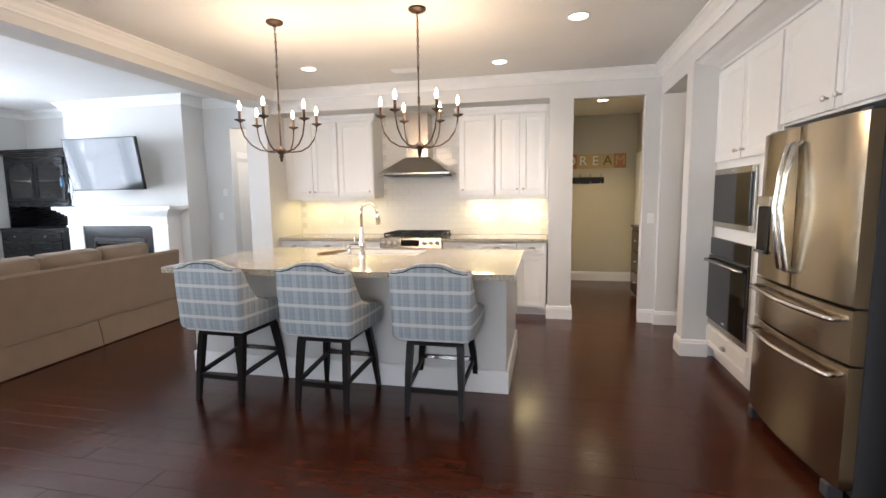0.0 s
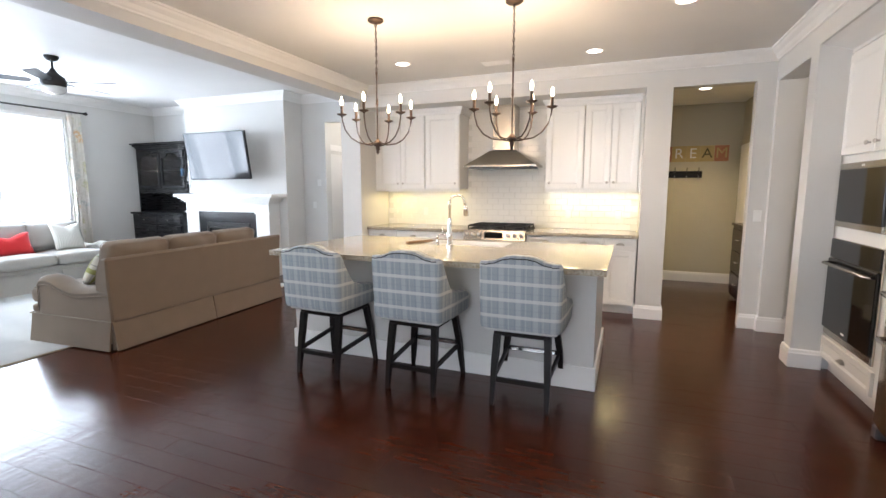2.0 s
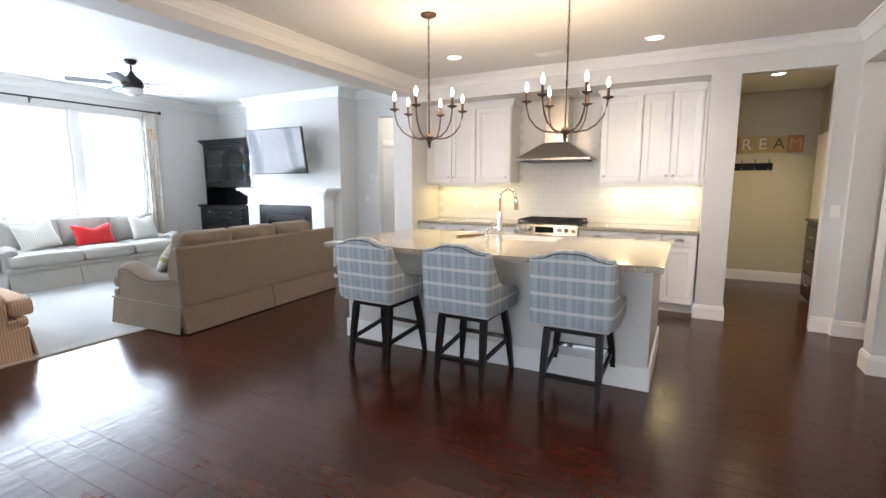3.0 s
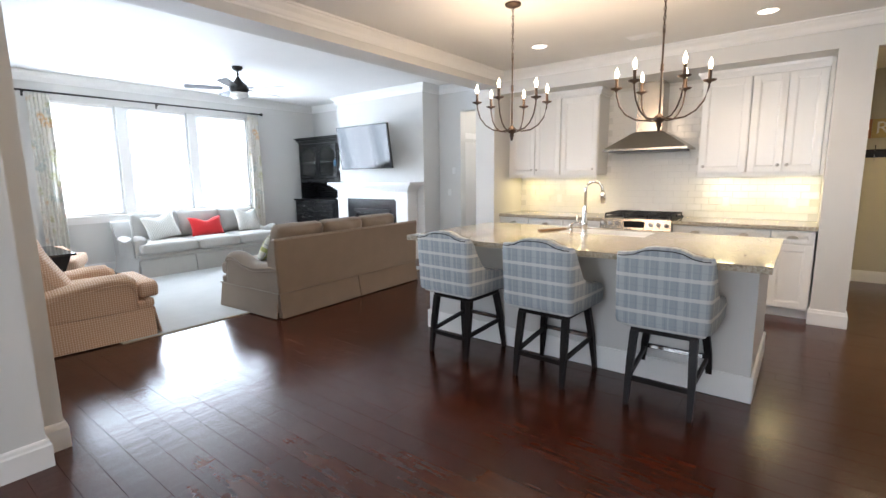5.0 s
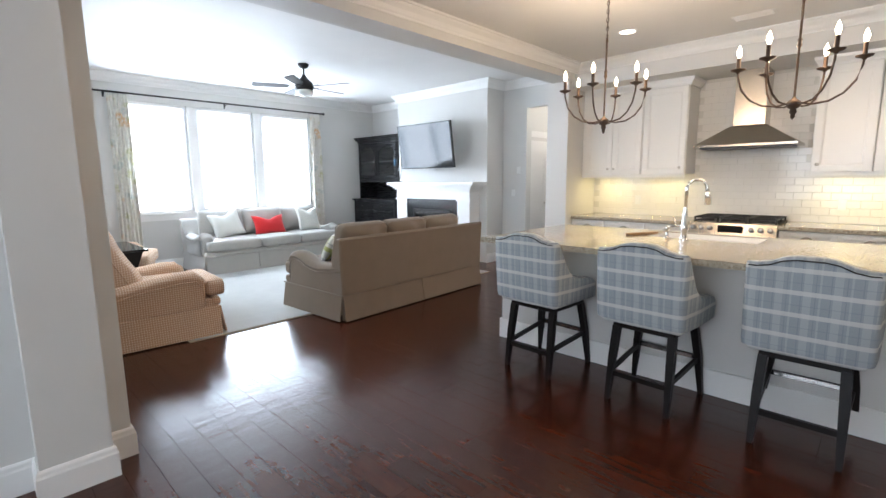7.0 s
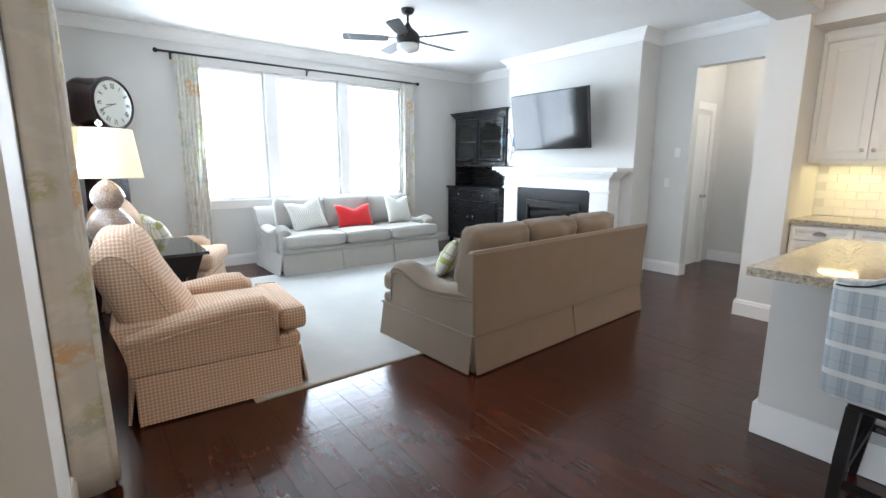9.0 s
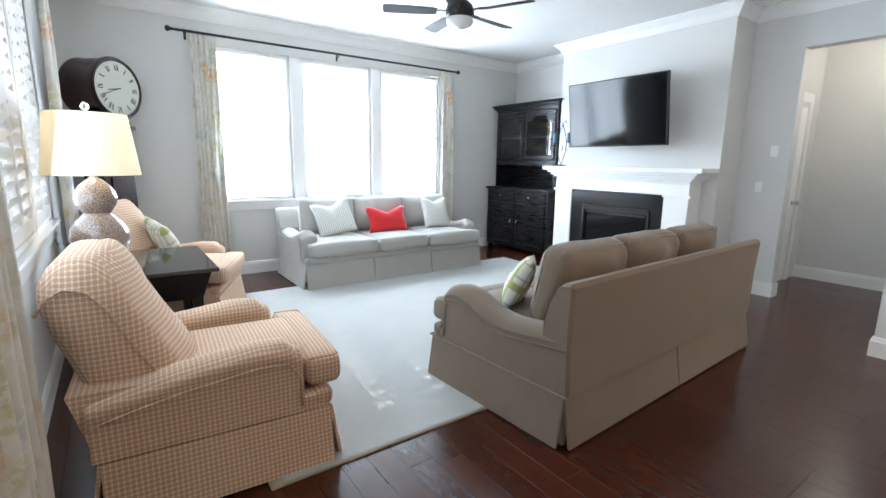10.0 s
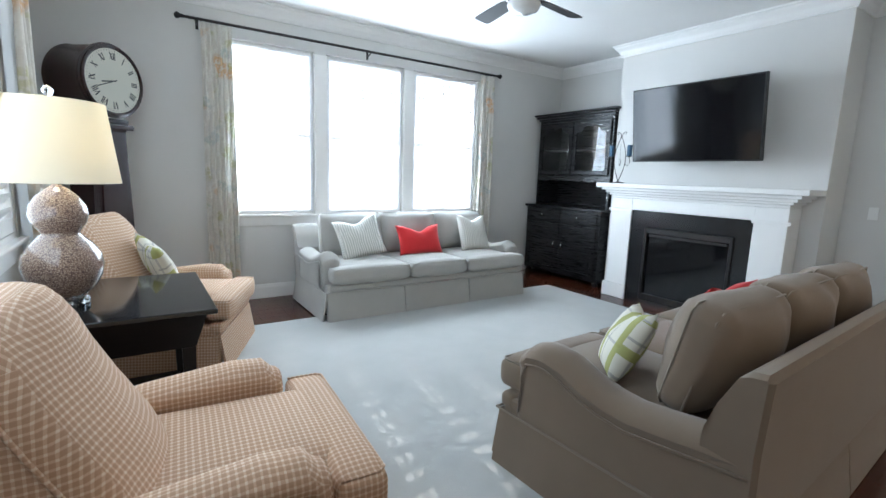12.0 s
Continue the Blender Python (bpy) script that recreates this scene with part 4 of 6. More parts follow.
def counter_stool():
    e = thing("counter_stool", (0, 0, 0), 0, "blue and white plaid counter stool on dark wooden legs", "stool", "stools at the island")
    hw = .258
    bm = bmesh.new()
    # back shell: a flat panel turning forward at its sides into short wings, raked to the rear
    path = [(-1.0, .085), (-1.0, .045), (-.985, .018), (-.93, .002), (-.80, -.004)] + [(u / 10, -.006) for u in range(-6, 7, 2)] + [(.80, -.004), (.93, .002), (.985, .018), (1.0, .045), (1.0, .085)]
    rings = []
    for k, (u, y0) in enumerate(path):
        x = hw * u
        end = k in (0, len(path) - 1)
        top = camel(u) - (.06 if end else .012 if abs(u) == 1 else 0)
        inn = .055 if abs(u) < .9 else .02
        q = .97 if abs(u) < .9 else .84
        rings.append([(x * q, y0 + inn - .02, .53), (x * .985, y0 - .042, .535), (x, y0 - .052, .56), (x * 1.005, y0 - .068, .78), (x, y0 - .078, top - .016), (x * .99, y0 - .066, top), (x * q, y0 + inn - .055, top), (x * q, y0 + inn - .035, top - .03), (x * q, y0 + inn - .015, .75)])
    loft(bm, rings)
    part("backrest", bm, "plaid", e, smooth=True, sharp=50)
    pts = [(hw * u * 1.004, y0 - .080, camel(u) - .016) for u, y0 in path[3:-3]]
    part("nailhead_trim", tube(bmesh.new(), pts, .0035, 6), "iron", e, "dark nailhead trim line")
    # scooped arms running down to the seat
    for s in (-1, 1):
        bm = bmesh.new()
        rr = []
        for y, top in ((.0, .93), (.05, .84), (.10, .76), (.15, .72), (.24, .70), (.33, .69), (.40, .675), (.44, .65)):
            xo, xi = s * (hw - .002 + .012 * min(1, y * 6)), s * (hw - .060)
            rr.append([(xo, y, .53), (xo + s * .006, y, top - .03), (xo, y, top - .008), ((xo + xi) / 2, y, top), (xi, y, top - .012), (xi, y, .53)])
        loft(bm, rr)
        part("arm", bm, "plaid", e, smooth=True, sharp=55)
    bm = bmesh.new()
    soft(bm, .40, .46, .10, .04, .015, pose(0, .25, .615), n=7)
    part("seat", bm, "plaid", e, smooth=True)
    part("seat_base", bx(-.235, .235, -.02, .455, .505, .58, b=.02, seg=2), "plaid", e, smooth=True)
    part("seat_frame", bx(-.185, .185, .045, .44, .462, .504, b=.004), "legwood", e)
    # legs: rear ones square and raked back, front ones splayed
    for s in (-1, 1):
        for y0, y1, x1 in ((.065, .0, .18), (.42, .475, .215)):
            bm = bmesh.new()
            loft(bm, [[(s * x1 + a * .014, y1 + b * .014, 0) for a, b in ((-1, -1), (1, -1), (1, 1), (-1, 1))],
                      [(s * (x1 * .55 + .165 * .45) + a * .021, y1 * .45 + y0 * .55 + b * .021, .27) for a, b in ((-1, -1), (1, -1), (1, 1), (-1, 1))],
                      [(s * .165 + a * .022, y0 + b * .022, .47) for a, b in ((-1, -1), (1, -1), (1, 1), (-1, 1))]])
            part("leg", bm, "legwood", e)
    part("rear_stretcher", bx(-.16, .16, .012, .032, .155, .185), "legwood", e)
    for s in (-1, 1):
        bm = bmesh.new()
        loft(bm, [[(s * .172 + a * .010, .03, .19 + b * .015) for a, b in ((-1, -1), (1, -1), (1, 1), (-1, 1))], [(s * .188 + a * .010, .452, .235 + b * .015) for a, b in ((-1, -1), (1, -1), (1, 1), (-1, 1))]])
        part("side_stretcher", bm, "legwood", e)
    part("foot_rail", bx(-.185, .185, .44, .462, .235, .262), "legwood", e)
    part("foot_plate", bx(-.16, .16, .436, .4395, .237, .260), "chrome", e, "polished metal kick plate")
    return e


stool = counter_stool()
stool.matrix_basis = pose(-2.635, 3.50, 0, 0, 0, -3)
copy_thing(stool, pose(-1.852, 3.495, 0, 0, 0, -2))
copy_thing(stool, pose(-1.090, 3.535, 0, 0, 0, 0))


# ---- cabinets ----
def cab_door(e, m, w, h, knob=None, pull=False, name="door"):
    """A framed door of width w and height h in local x, z; the outside looks to -y."""
    fr = .058 if h > .3 else .035
    d = part(name, bx(-w / 2 + fr - .002, w / 2 - fr + .002, -.012, 0, fr - .002, h - fr + .002), "cab", e)
    d.matrix_basis = m
    for kind, a in (("stile", (-w / 2, -w / 2 + fr, 0, h)), ("stile", (w / 2 - fr, w / 2, 0, h)), ("rail", (-w / 2 + fr, w / 2 - fr, 0, fr)), ("rail", (-w / 2 + fr, w / 2 - fr, h - fr, h))):
        part(kind, bx(a[0], a[1], -.021, 0, a[2], a[3], b=.0015), "cab", d)
    bm = bmesh.new()
    x0, x1, z0, z1, q = -w / 2 + fr, w / 2 - fr, fr, h - fr, .012
    loft(bm, [[(x0 + u, y, z0 + u), (x1 - u, y, z0 + u), (x1 - u, y, z1 - u), (x0 + u, y, z1 - u)] for u, y in ((0, -.0125), (0, -.017), (q * .6, -.016), (q, -.0125))], cap=False)
    part("bead", bm, "cab", d)
    if knob:
        kx, kz = knob
        k = part("knob", lathe(bmesh.new(), [(.007, 0), (.006, .012), (.014, .02), (.016, .027), (.010, .033)], 12, m=pose(kx, -.021, kz, 90)), "knob", d, smooth=True, sharp=50)
    if pull:
        bm = bmesh.new()
        rr = []
        for i in range(9):
            a = math.pi * i / 8
            rr.append([(.045 * math.cos(b), -.021 - .024 * math.sin(a * .999), h / 2 - .008 + .022 * math.sin(b) * (1 if i else 1)) for b in (a, a + .01)])
        bm.free()
        bm = bmesh.new()
        n = 10
        rows = []
        for j in range(5):
            ph = j / 4 * math.pi / 2
            rows.append([Vector((.046 * math.cos(math.pi * i / n) * (1 - .15 * (1 - math.cos(ph))), -.022 - .026 * math.sin(ph), h / 2 - .010 + .026 * math.sin(math.pi * i / n) * math.cos(ph) + .004)) for i in range(n + 1)])
        loft(bm, rows, cap=False, closed=False)
        bmesh.ops.solidify(bm, geom=bm.faces[:], thickness=.002)
        part("cup_pull", bm, "knob", d, smooth=True)
    return d


def cab_unit(name, x0, x1, yf, depth, z0, z1, fronts, label, group, m=None, toe=False):
    """A cabinet; fronts are (x0, x1, z0, z1, knob, pull) in the plane of the face."""
    e = thing(name, ((x0 + x1) / 2, yf, 0), 0, label, "cabinet", group)
    if m is not None:
        e.matrix_basis = m
    c = (x0 + x1) / 2
    part("carcass", bx(x0 - c, x1 - c, .001, depth, z0, z1, b=.001), "cab", e)
    if toe:
        part("toe_kick", bx(x0 - c, x1 - c, .06, depth, .001, z0 - .001), "trim", e)
    for fx0, fx1, fz0, fz1, knob, pull in fronts:
        w = fx1 - fx0
        cab_door(e, pose((fx0 + fx1) / 2 - c, 0, fz0), w - .006, fz1 - fz0 - .006, knob, pull, "drawer" if fz1 - fz0 < .26 else "door")
    return e


UY, UB, UT = 6.47, 1.42, 2.38
g = "white wall cabinets"
lab = "white painted wall cabinet with framed doors"
cab_unit("wall_cabinet", -3.76, -3.04, UY, AY - UY - .015, UB, UT, [(-3.755, -3.40, UB, UT, (.14, .07), False), (-3.40, -3.045, UB, UT, (-.14, .07), False)], lab, g)
cab_unit("wall_cabinet", -3.037, -2.555, UY, AY - UY - .015, UB, UT, [(-3.03, -2.56, UB, UT, (.19, .07), False)], lab + ", single door", g)
cab_unit("wall_cabinet", -1.445, -1.005, UY, AY - UY - .015, UB, UT, [(-1.44, -1.01, UB, UT, (-.17, .07), False)], lab + ", single door", g)
cab_unit("wall_cabinet", -1.0, -0.405, UY, AY - UY - .015, UB, UT, [(-.995, -.705, UB, UT, (.11, .07), False), (-.70, -.41, UB, UT, (-.11, .07), False)], lab, g)
cp = [(0.0005, 2.381), (0.012, 2.381), (.014, 2.40), (.03, 2.425), (.042, 2.44), (.045, 2.465), (0.0005, 2.465)]
for x0, x1, lm in ((-3.77, -2.55, 1), (-1.45, -0.40, 2)):
    bm = bmesh.new()
    legs = [((x0, UY), (x1, UY), (0, -1), 0 if lm == 1 else -1, -1 if lm == 1 else 0)]
    legs.append(((x1, UY), (x1, AY), (1, 0), -1, 0) if lm == 1 else ((x0, AY), (x0, UY), (-1, 0), 0, -1))
    ob = run("cabinet_crown", cp, legs)
    del ob["kind"]
    tagged(ob, "white crown moulding along the top of the wall cabinets", "moulding")
    ob = part("light_rail", bx(x0 + .01, x1 - .008, UY + .002, UY + .02, 1.385, 1.419), "cab")
    tagged(ob, "white light rail under the wall cabinets", "moulding")
for x0, x1 in ((-3.798, -3.762), (-.402, -.372)):
    tagged(part("filler_panel", bx(x0, x1, UY, AY - .01, 1.385, 2.465), "cab"), "white filler panel between wall cabinets and the alcove side", "panel")
BY0 = 6.235
g = "white base cabinets"
lab = "white painted base cabinet with cup-pull drawer"
for x0, x1, doors in ((-3.79, -3.36, 1), (-3.355, -2.875, 1), (-2.87, -2.39, 1)):
    cab_unit("base_cabinet", x0, x1, BY0, AY - BY0 - .015, .10, .868, [(x0, x1, .74, .862, None, True), (x0, x1, .11, .735, (.15, .55), False)], lab, g, toe=True)
for x0, x1 in ((-1.61, -.73),):
    c = (x0 + x1) / 2
    cab_unit("base_cabinet", x0, x1, BY0, AY - BY0 - .015, .10, .868, [(x0, c, .74, .862, None, True), (c, x1, .74, .862, None, True), (x0, c, .11, .735, (.17, .55), False), (c, x1, .11, .735, (-.17, .55), False)], lab + ", double width", g, toe=True)
cab_unit("base_cabinet", -.725, -.385, BY0, AY - BY0 - .015, .10, .868, [(-.715, -.395, .74, .862, None, True), (-.715, -.395, .11, .735, (-.12, .55), False)], lab + ", narrow", g, toe=True)
for x0, x1 in ((-3.797, -2.385), (-1.615, -.373)):
    tagged(part("granite_counter", bx(x0, x1, 6.195, 6.834, .87, .91, b=.004), "granite"), "speckled beige granite counter on the white base cabinets", "worktop")

# range
rg = thing("gas_range", (-2.0, 6.17, 0), 0, "stainless steel gas range with black iron grates", "range")
part("body", bx(-.38, .38, .03, .66, .06, .90), "steel", rg)
part("oven_door", bx(-.375, .375, -.005, .028, .18, .76, b=.004), "steel", rg)
part("oven_window", bx(-.28, .28, -.009, -.0055, .34, .62), "blackglass", rg)
bm = bmesh.new()
loft(bm, [[(x, -.02, .79), (x, -.035, .80), (x, .0, .915), (x, .06, .925), (x, .06, .79)] for x in (-.385, .385)])
part("control_panel", bm, "steel", rg)
part("display", bx(-.11, .11, -.033, -.028, .825, .895, m=pose(0, 0, 0, 0)), "blackglass", rg)
for x in (-.34, -.26, -.18, .18, .26, .34):
    part("knob", lathe(bmesh.new(), [(.026, 0), (.026, .008), (.020, .012), (.019, .034), (.013, .038)], 16, m=pose(x, -.022, .86, 75)), "knob", rg, smooth=True, sharp=40)
part("handle", tube(bmesh.new(), [(-.33, -.005, .735), (-.33, -.05, .735), (.33, -.05, .735), (.33, -.005, .735)], .010, 8), "steel", rg, smooth=True)
part("cooktop", bx(-.378, .378, .07, .655, .901, .926, b=.004), "black", rg)
for cx in (-.25, 0, .25):
    bm = bmesh.new()
    for x in (-.11, .11):
        box(bm, cx + x - .007, cx + x + .007, .09, .63, .953, .968)
    for y in (.10, .22, .36, .50, .62):
        box(bm, cx - .103, cx + .103, y - .006, y + .006, .953, .968)
    for x in (-.11, .11):
        for y in (.10, .36, .62):
            box(bm, cx + x - .007, cx + x + .007, y - .007, y + .007, .927, .953)
    part("grate", bm, "black", rg)
    part("burner", lathe(bmesh.new(), [(.05, 0), (.05, .012), (.03, .018)], 16, c=(cx, .22, .926)), "iron", rg)
    part("burner", lathe(bmesh.new(), [(.045, 0), (.045, .012), (.03, .018)], 16, c=(cx, .5, .926)), "iron", rg)

# hood
hd = thing("range_hood", (-2.0, AY - .008, 0), 0, "stainless steel chimney hood above the gas range", "range hood")
bm = bmesh.new()
loft(bm, [[(-.455, -.48, 1.69), (.455, -.48, 1.69), (.455, 0, 1.69), (-.455, 0, 1.69)], [(-.455, -.48, 1.712), (.455, -.48, 1.712), (.455, 0, 1.712), (-.455, 0, 1.712)], [(-.17, -.30, 1.90), (.17, -.30, 1.90), (.17, 0, 1.90), (-.17, 0, 1.90)], [(-.145, -.28, 1.912), (.145, -.28, 1.912), (.145, 0, 1.912), (-.145, 0, 1.912)]])
part("canopy", bm, "steel", hd)
part("chimney", bx(-.14, .14, -.275, 0, 1.913, 2.488), "steel", hd)
part("filter", bx(-.40, .40, -.44, -.04, 1.676, 1.689), "darkgrey", hd)

# ---- oven tower, cabinets over the fridge ----
FX = 0.985
east = lambda y: pose(FX, y, 0, 0, 0, -90)


def east_unit(name, y0, y1, z0, z1, fronts, label, group="tall white cabinets"):
    c = (y0 + y1) / 2
    return cab_unit(name, -(y1 - y0) / 2, (y1 - y0) / 2, 0, .62, z0, z1, fronts, label, group, m=east(c))


e = east_unit("oven_tower", 4.02, 5.10, .10, 2.40, [(-.535, -.005, 1.66, 2.38, (.21, .06), False), (.005, .535, 1.66, 2.38, (-.21, .06), False), (-.52, .30, .12, .285, None, True)],
              "tall white cabinet holding a microwave and a wall oven")
part("toe_kick", bx(-.535, .535, .05, .6, .001, .099), "trim", e)
e = east_unit("fridge_cabinet", 2.92, 4.01, 1.80, 2.40, [(-.54, -.005, 1.815, 2.38, (.22, .06), False), (.005, .54, 1.815, 2.38, (-.22, .06), False)], "white double-door cabinet above the steel refrigerator")
part("side_panel", bx(-.543, -.525, .0, .6, .001, 1.799), "cab", e)
ob = run("tower_crown", [(0.0005, 2.401), (0.012, 2.401), (.020, 2.415), (.09, 2.44), (.16, 2.455), (.20, 2.472), (0.0005, 2.472)], [((FX, 5.10), (FX, 2.90), (-1, 0), 0, 0)])
del ob["kind"]
tagged(ob, "white crown moulding on top of the tall cabinets", "moulding")

mw = thing("microwave", (FX - .004, 4.67, 1.14), -90, "built-in stainless steel microwave with a black glass door", "microwave")
part("trim_frame", bx(-.385, .385, -.016, .0, 0, .46, b=.003), "steel", mw)
part("door", bx(-.345, .345, -.030, -.0165, .045, .415, b=.003), "blackglass", mw)
part("top_vent", bx(-.345, .345, -.022, -.0165, .42, .452), "steel", mw)
part("bottom_strip", bx(-.345, .345, -.024, -.0165, .008, .042), "steel", mw)
ov = thing("wall_oven", (FX - .004, 4.67, .31), -90, "built-in black glass wall oven with a steel bar handle", "oven")
part("trim_frame", bx(-.385, .385, -.014, .0, 0, .74, b=.002), "steel", ov)
part("control_panel", bx(-.375, .375, -.024, -.0145, .60, .735), "blackglass", ov)
part("door", bx(-.375, .375, -.034, -.0145, .06, .592, b=.004), "blackglass", ov)
part("handle", tube(bmesh.new(), [(-.34, -.034, .555), (-.34, -.075, .555), (.34, -.075, .555), (.34, -.034, .555)], .011, 10), "steel", ov, smooth=True)
part("vent_strip", bx(-.375, .375, -.020, -.0145, .008, .05), "steel", ov)
for o_, z_, w_ in ((ov, .085, .05), (mw, .43, .04)):
    part("badge", bx(-w_ / 2, w_ / 2, -.0365 if o_ is ov else -.0245, -.0345 if o_ is ov else -.0225, z_, z_ + .012), "white", o_)

# ---- refrigerator ----
fr = thing("refrigerator", (.885, 3.54, 0), -90, "stainless steel French-door refrigerator with a water dispenser", "refrigerator")
W = .47
part("cabinet", bx(-W + .005, W - .005, .075, .75, .03, 1.745, b=.004), "darkgrey", fr)


def bowed(x0, x1, z0, z1, bow=.030, th=.068):
    """A door front that bows outward a little."""
    bm = bmesh.new()
    rings = []
    for k in range(9):
        u = k / 8
        x = x0 + (x1 - x0) * u
        ed = .012 if k in (0, 8) else 0
        yf = -bow * (1 - (2 * ((x + W) / (2 * W)) - 1) ** 2) + ed
        rings.append([(x, yf, z0 + .004), (x, yf, z1 - .004), (x, yf + .006, z1), (x, th, z1), (x, th, z0), (x, yf + .006, z0)])
    return loft(bm, rings)


part("left_door", bowed(-W, -.004, .912, 1.75), "fridgesteel", fr, smooth=True, sharp=30)
part("right_door", bowed(.004, W, .912, 1.75), "fridgesteel", fr, smooth=True, sharp=30)
part("middle_drawer", bowed(-W, W, .655, .900), "fridgesteel", fr, smooth=True, sharp=30)
part("freezer_drawer", bowed(-W, W, .075, .643), "fridgesteel", fr, smooth=True, sharp=30)
part("handle", tube(bmesh.new(), [(-.035, -.028, 1.00), (-.035, -.060, 1.01), (-.033, -.088, 1.16), (-.031, -.100, 1.33), (-.033, -.088, 1.50), (-.035, -.060, 1.65), (-.035, -.028, 1.66)], .0145, 10), "chrome", fr, "long bowed metal handle", smooth=True)
part("handle", tube(bmesh.new(), [(.035, -.028, 1.00), (.035, -.060, 1.01), (.033, -.088, 1.16), (.031, -.100, 1.33), (.033, -.088, 1.50), (.035, -.060, 1.65), (.035, -.028, 1.66)], .0145, 10), "chrome", fr, "long bowed metal handle", smooth=True)
for z in (.845, .585):
    part("drawer_handle", tube(bmesh.new(), [(-.40, -.005, z), (-.40, -.042, z), (-.385, -.048, z), (-.2, -.074, z), (0, -.083, z), (.2, -.074, z), (.385, -.048, z), (.40, -.042, z), (.40, -.005, z)], .013, 10), "chrome", fr, "long curved drawer handle", smooth=True)
dp = part("water_dispenser", bx(-.415, -.265, -.026, -.012, 1.05, 1.33, b=.003), "blackglass", fr, "black water and ice dispenser panel")
part("dispenser_tray", bx(-.40, -.28, -.042, -.0265, 1.055, 1.07), "darkgrey", dp)
part("dispenser_hood", bx(-.415, -.265, -.032, -.0145, 1.335, 1.39), "steel", dp)
for x in (-.40, .40):
    part("foot", bx(x - .03, x + .03, -.01, .06, 0, .072, b=.006), "darkgrey", fr)
part("hinge_cover", bx(-W + .02, -W + .10, .03, .12, 1.751, 1.768, b=.004), "darkgrey", fr)
part("hinge_cover", bx(W - .10, W - .02, .03, .12, 1.751, 1.768, b=.004), "darkgrey", fr)


# ---- chandeliers ----
def chandelier():
    e = thing("chandelier", (0, 0, 0), 0, "aged bronze six-arm chandelier with lit candle bulbs", "chandelier", "chandeliers over the island")
    H = ZK - .001
    part("canopy", lathe(bmesh.new(), [(.062, H), (.062, H - .012), (.045, H - .024), (.012, H - .03)], 20), "bronze", e, smooth=True, sharp=40)
    bm = bmesh.new()
    z, k = H - .03, 0
    while z > 2.34:
        ring = []
        for i in range(9):
            a = 2 * math.pi * i / 8
            p = Vector((.0085 * math.cos(a), 0, .017 * math.sin(a)))
            if k % 2:
                p = Vector((0, p.x, p.z))
            ring.append(p + Vector((0, 0, z - .015)))
        tube(bm, ring, .0026, 5)
        z -= .0275
        k += 1
    part("chain", bm, "bronze", e)
    part("cord", tube(bmesh.new(), [(0, 0, H - .03), (.003, 0, 2.55), (0, 0, 2.33)], .0025, 5), "iron", e)
    part("stem", lathe(bmesh.new(), [(.004, 2.345), (.010, 2.33), (.006, 2.31), (.006, 2.13), (.012, 2.12), (.008, 2.105), (.013, 2.09), (.006, 2.075), (.006, 1.82), (.014, 1.805), (.03, 1.795), (.036, 1.775), (.028, 1.76), (.014, 1.752), (.018, 1.735), (.010, 1.722), (.012, 1.71), (.003, 1.695)], 16), "bronze", e, smooth=True)
    for i in range(6):
        a = radians(60 * i + 12)
        up = 0.0
        c, s = math.cos(a), math.sin(a)
        pts = []
        for r, z in ((.02, 1.785), (.08, 1.772), (.15, 1.782), (.21, 1.818), (.255, 1.878), (.275, 1.95), (.278, 1.985)):
            pts.append((r * c, r * s, z))
        arm = part("arm", tube(bmesh.new(), pts, .0055, 7), "bronze", e, smooth=True)
        part("cup", lathe(bmesh.new(), [(.006, 1.975), (.012, 1.983), (.036, 1.992), (.040, 1.999), (.030, 2.0), (.014, 1.996), (.013, 2.002)], 14, c=(.278 * c, .278 * s, 0)), "bronze", arm, smooth=True)
        part("candle_sleeve", lathe(bmesh.new(), [(.0105, 2.0), (.0105, 2.062), (.008, 2.064)], 12, c=(.278 * c, .278 * s, 0)), "bronze", arm, smooth=True, sharp=40)
        part("bulb", lathe(bmesh.new(), [(.006, 2.064), (.011, 2.077), (.0135, 2.09), (.0115, 2.106), (.006, 2.122), (.001, 2.134)], 12, c=(.278 * c, .278 * s, 0)), "bulb", arm, "lit clear candle bulb", smooth=True)
    return e


ch = chandelier()
ch.matrix_basis = pose(-2.395, 4.06, 0, 0, 0, 27)
copy_thing(ch, pose(-1.30, 4.09, 0, 0, 0, -2))
for x, y in ((-2.39, 4.06), (-1.30, 4.12)):
    lamp("chandelier_light", "POINT", pose(x, y, 2.12), 27, WARM, 0.25)

# ---- recessed lamps ----


def can_light(x, y, z, power=42, color=(1.0, 0.85, 0.67)):
    e = thing("recessed_lamp", (x, y, z), 0, "white round recessed ceiling lamp, lit", "recessed lamp", "recessed ceiling lamps")
    part("trim_ring", lathe(bmesh.new(), [(.068, -.001), (.088, -.001), (.088, -.006), (.076, -.010), (.068, -.006)], 28, hollow=True), "trim", e, smooth=True, sharp=40)
    part("lens", lathe(bmesh.new(), [(.067, -.0012), (.067, -.004)], 28), "can", e)
    if power:
        lamp("recessed_light", "SPOT", pose(x, y, z - .02), power, color, .06, angle=125)


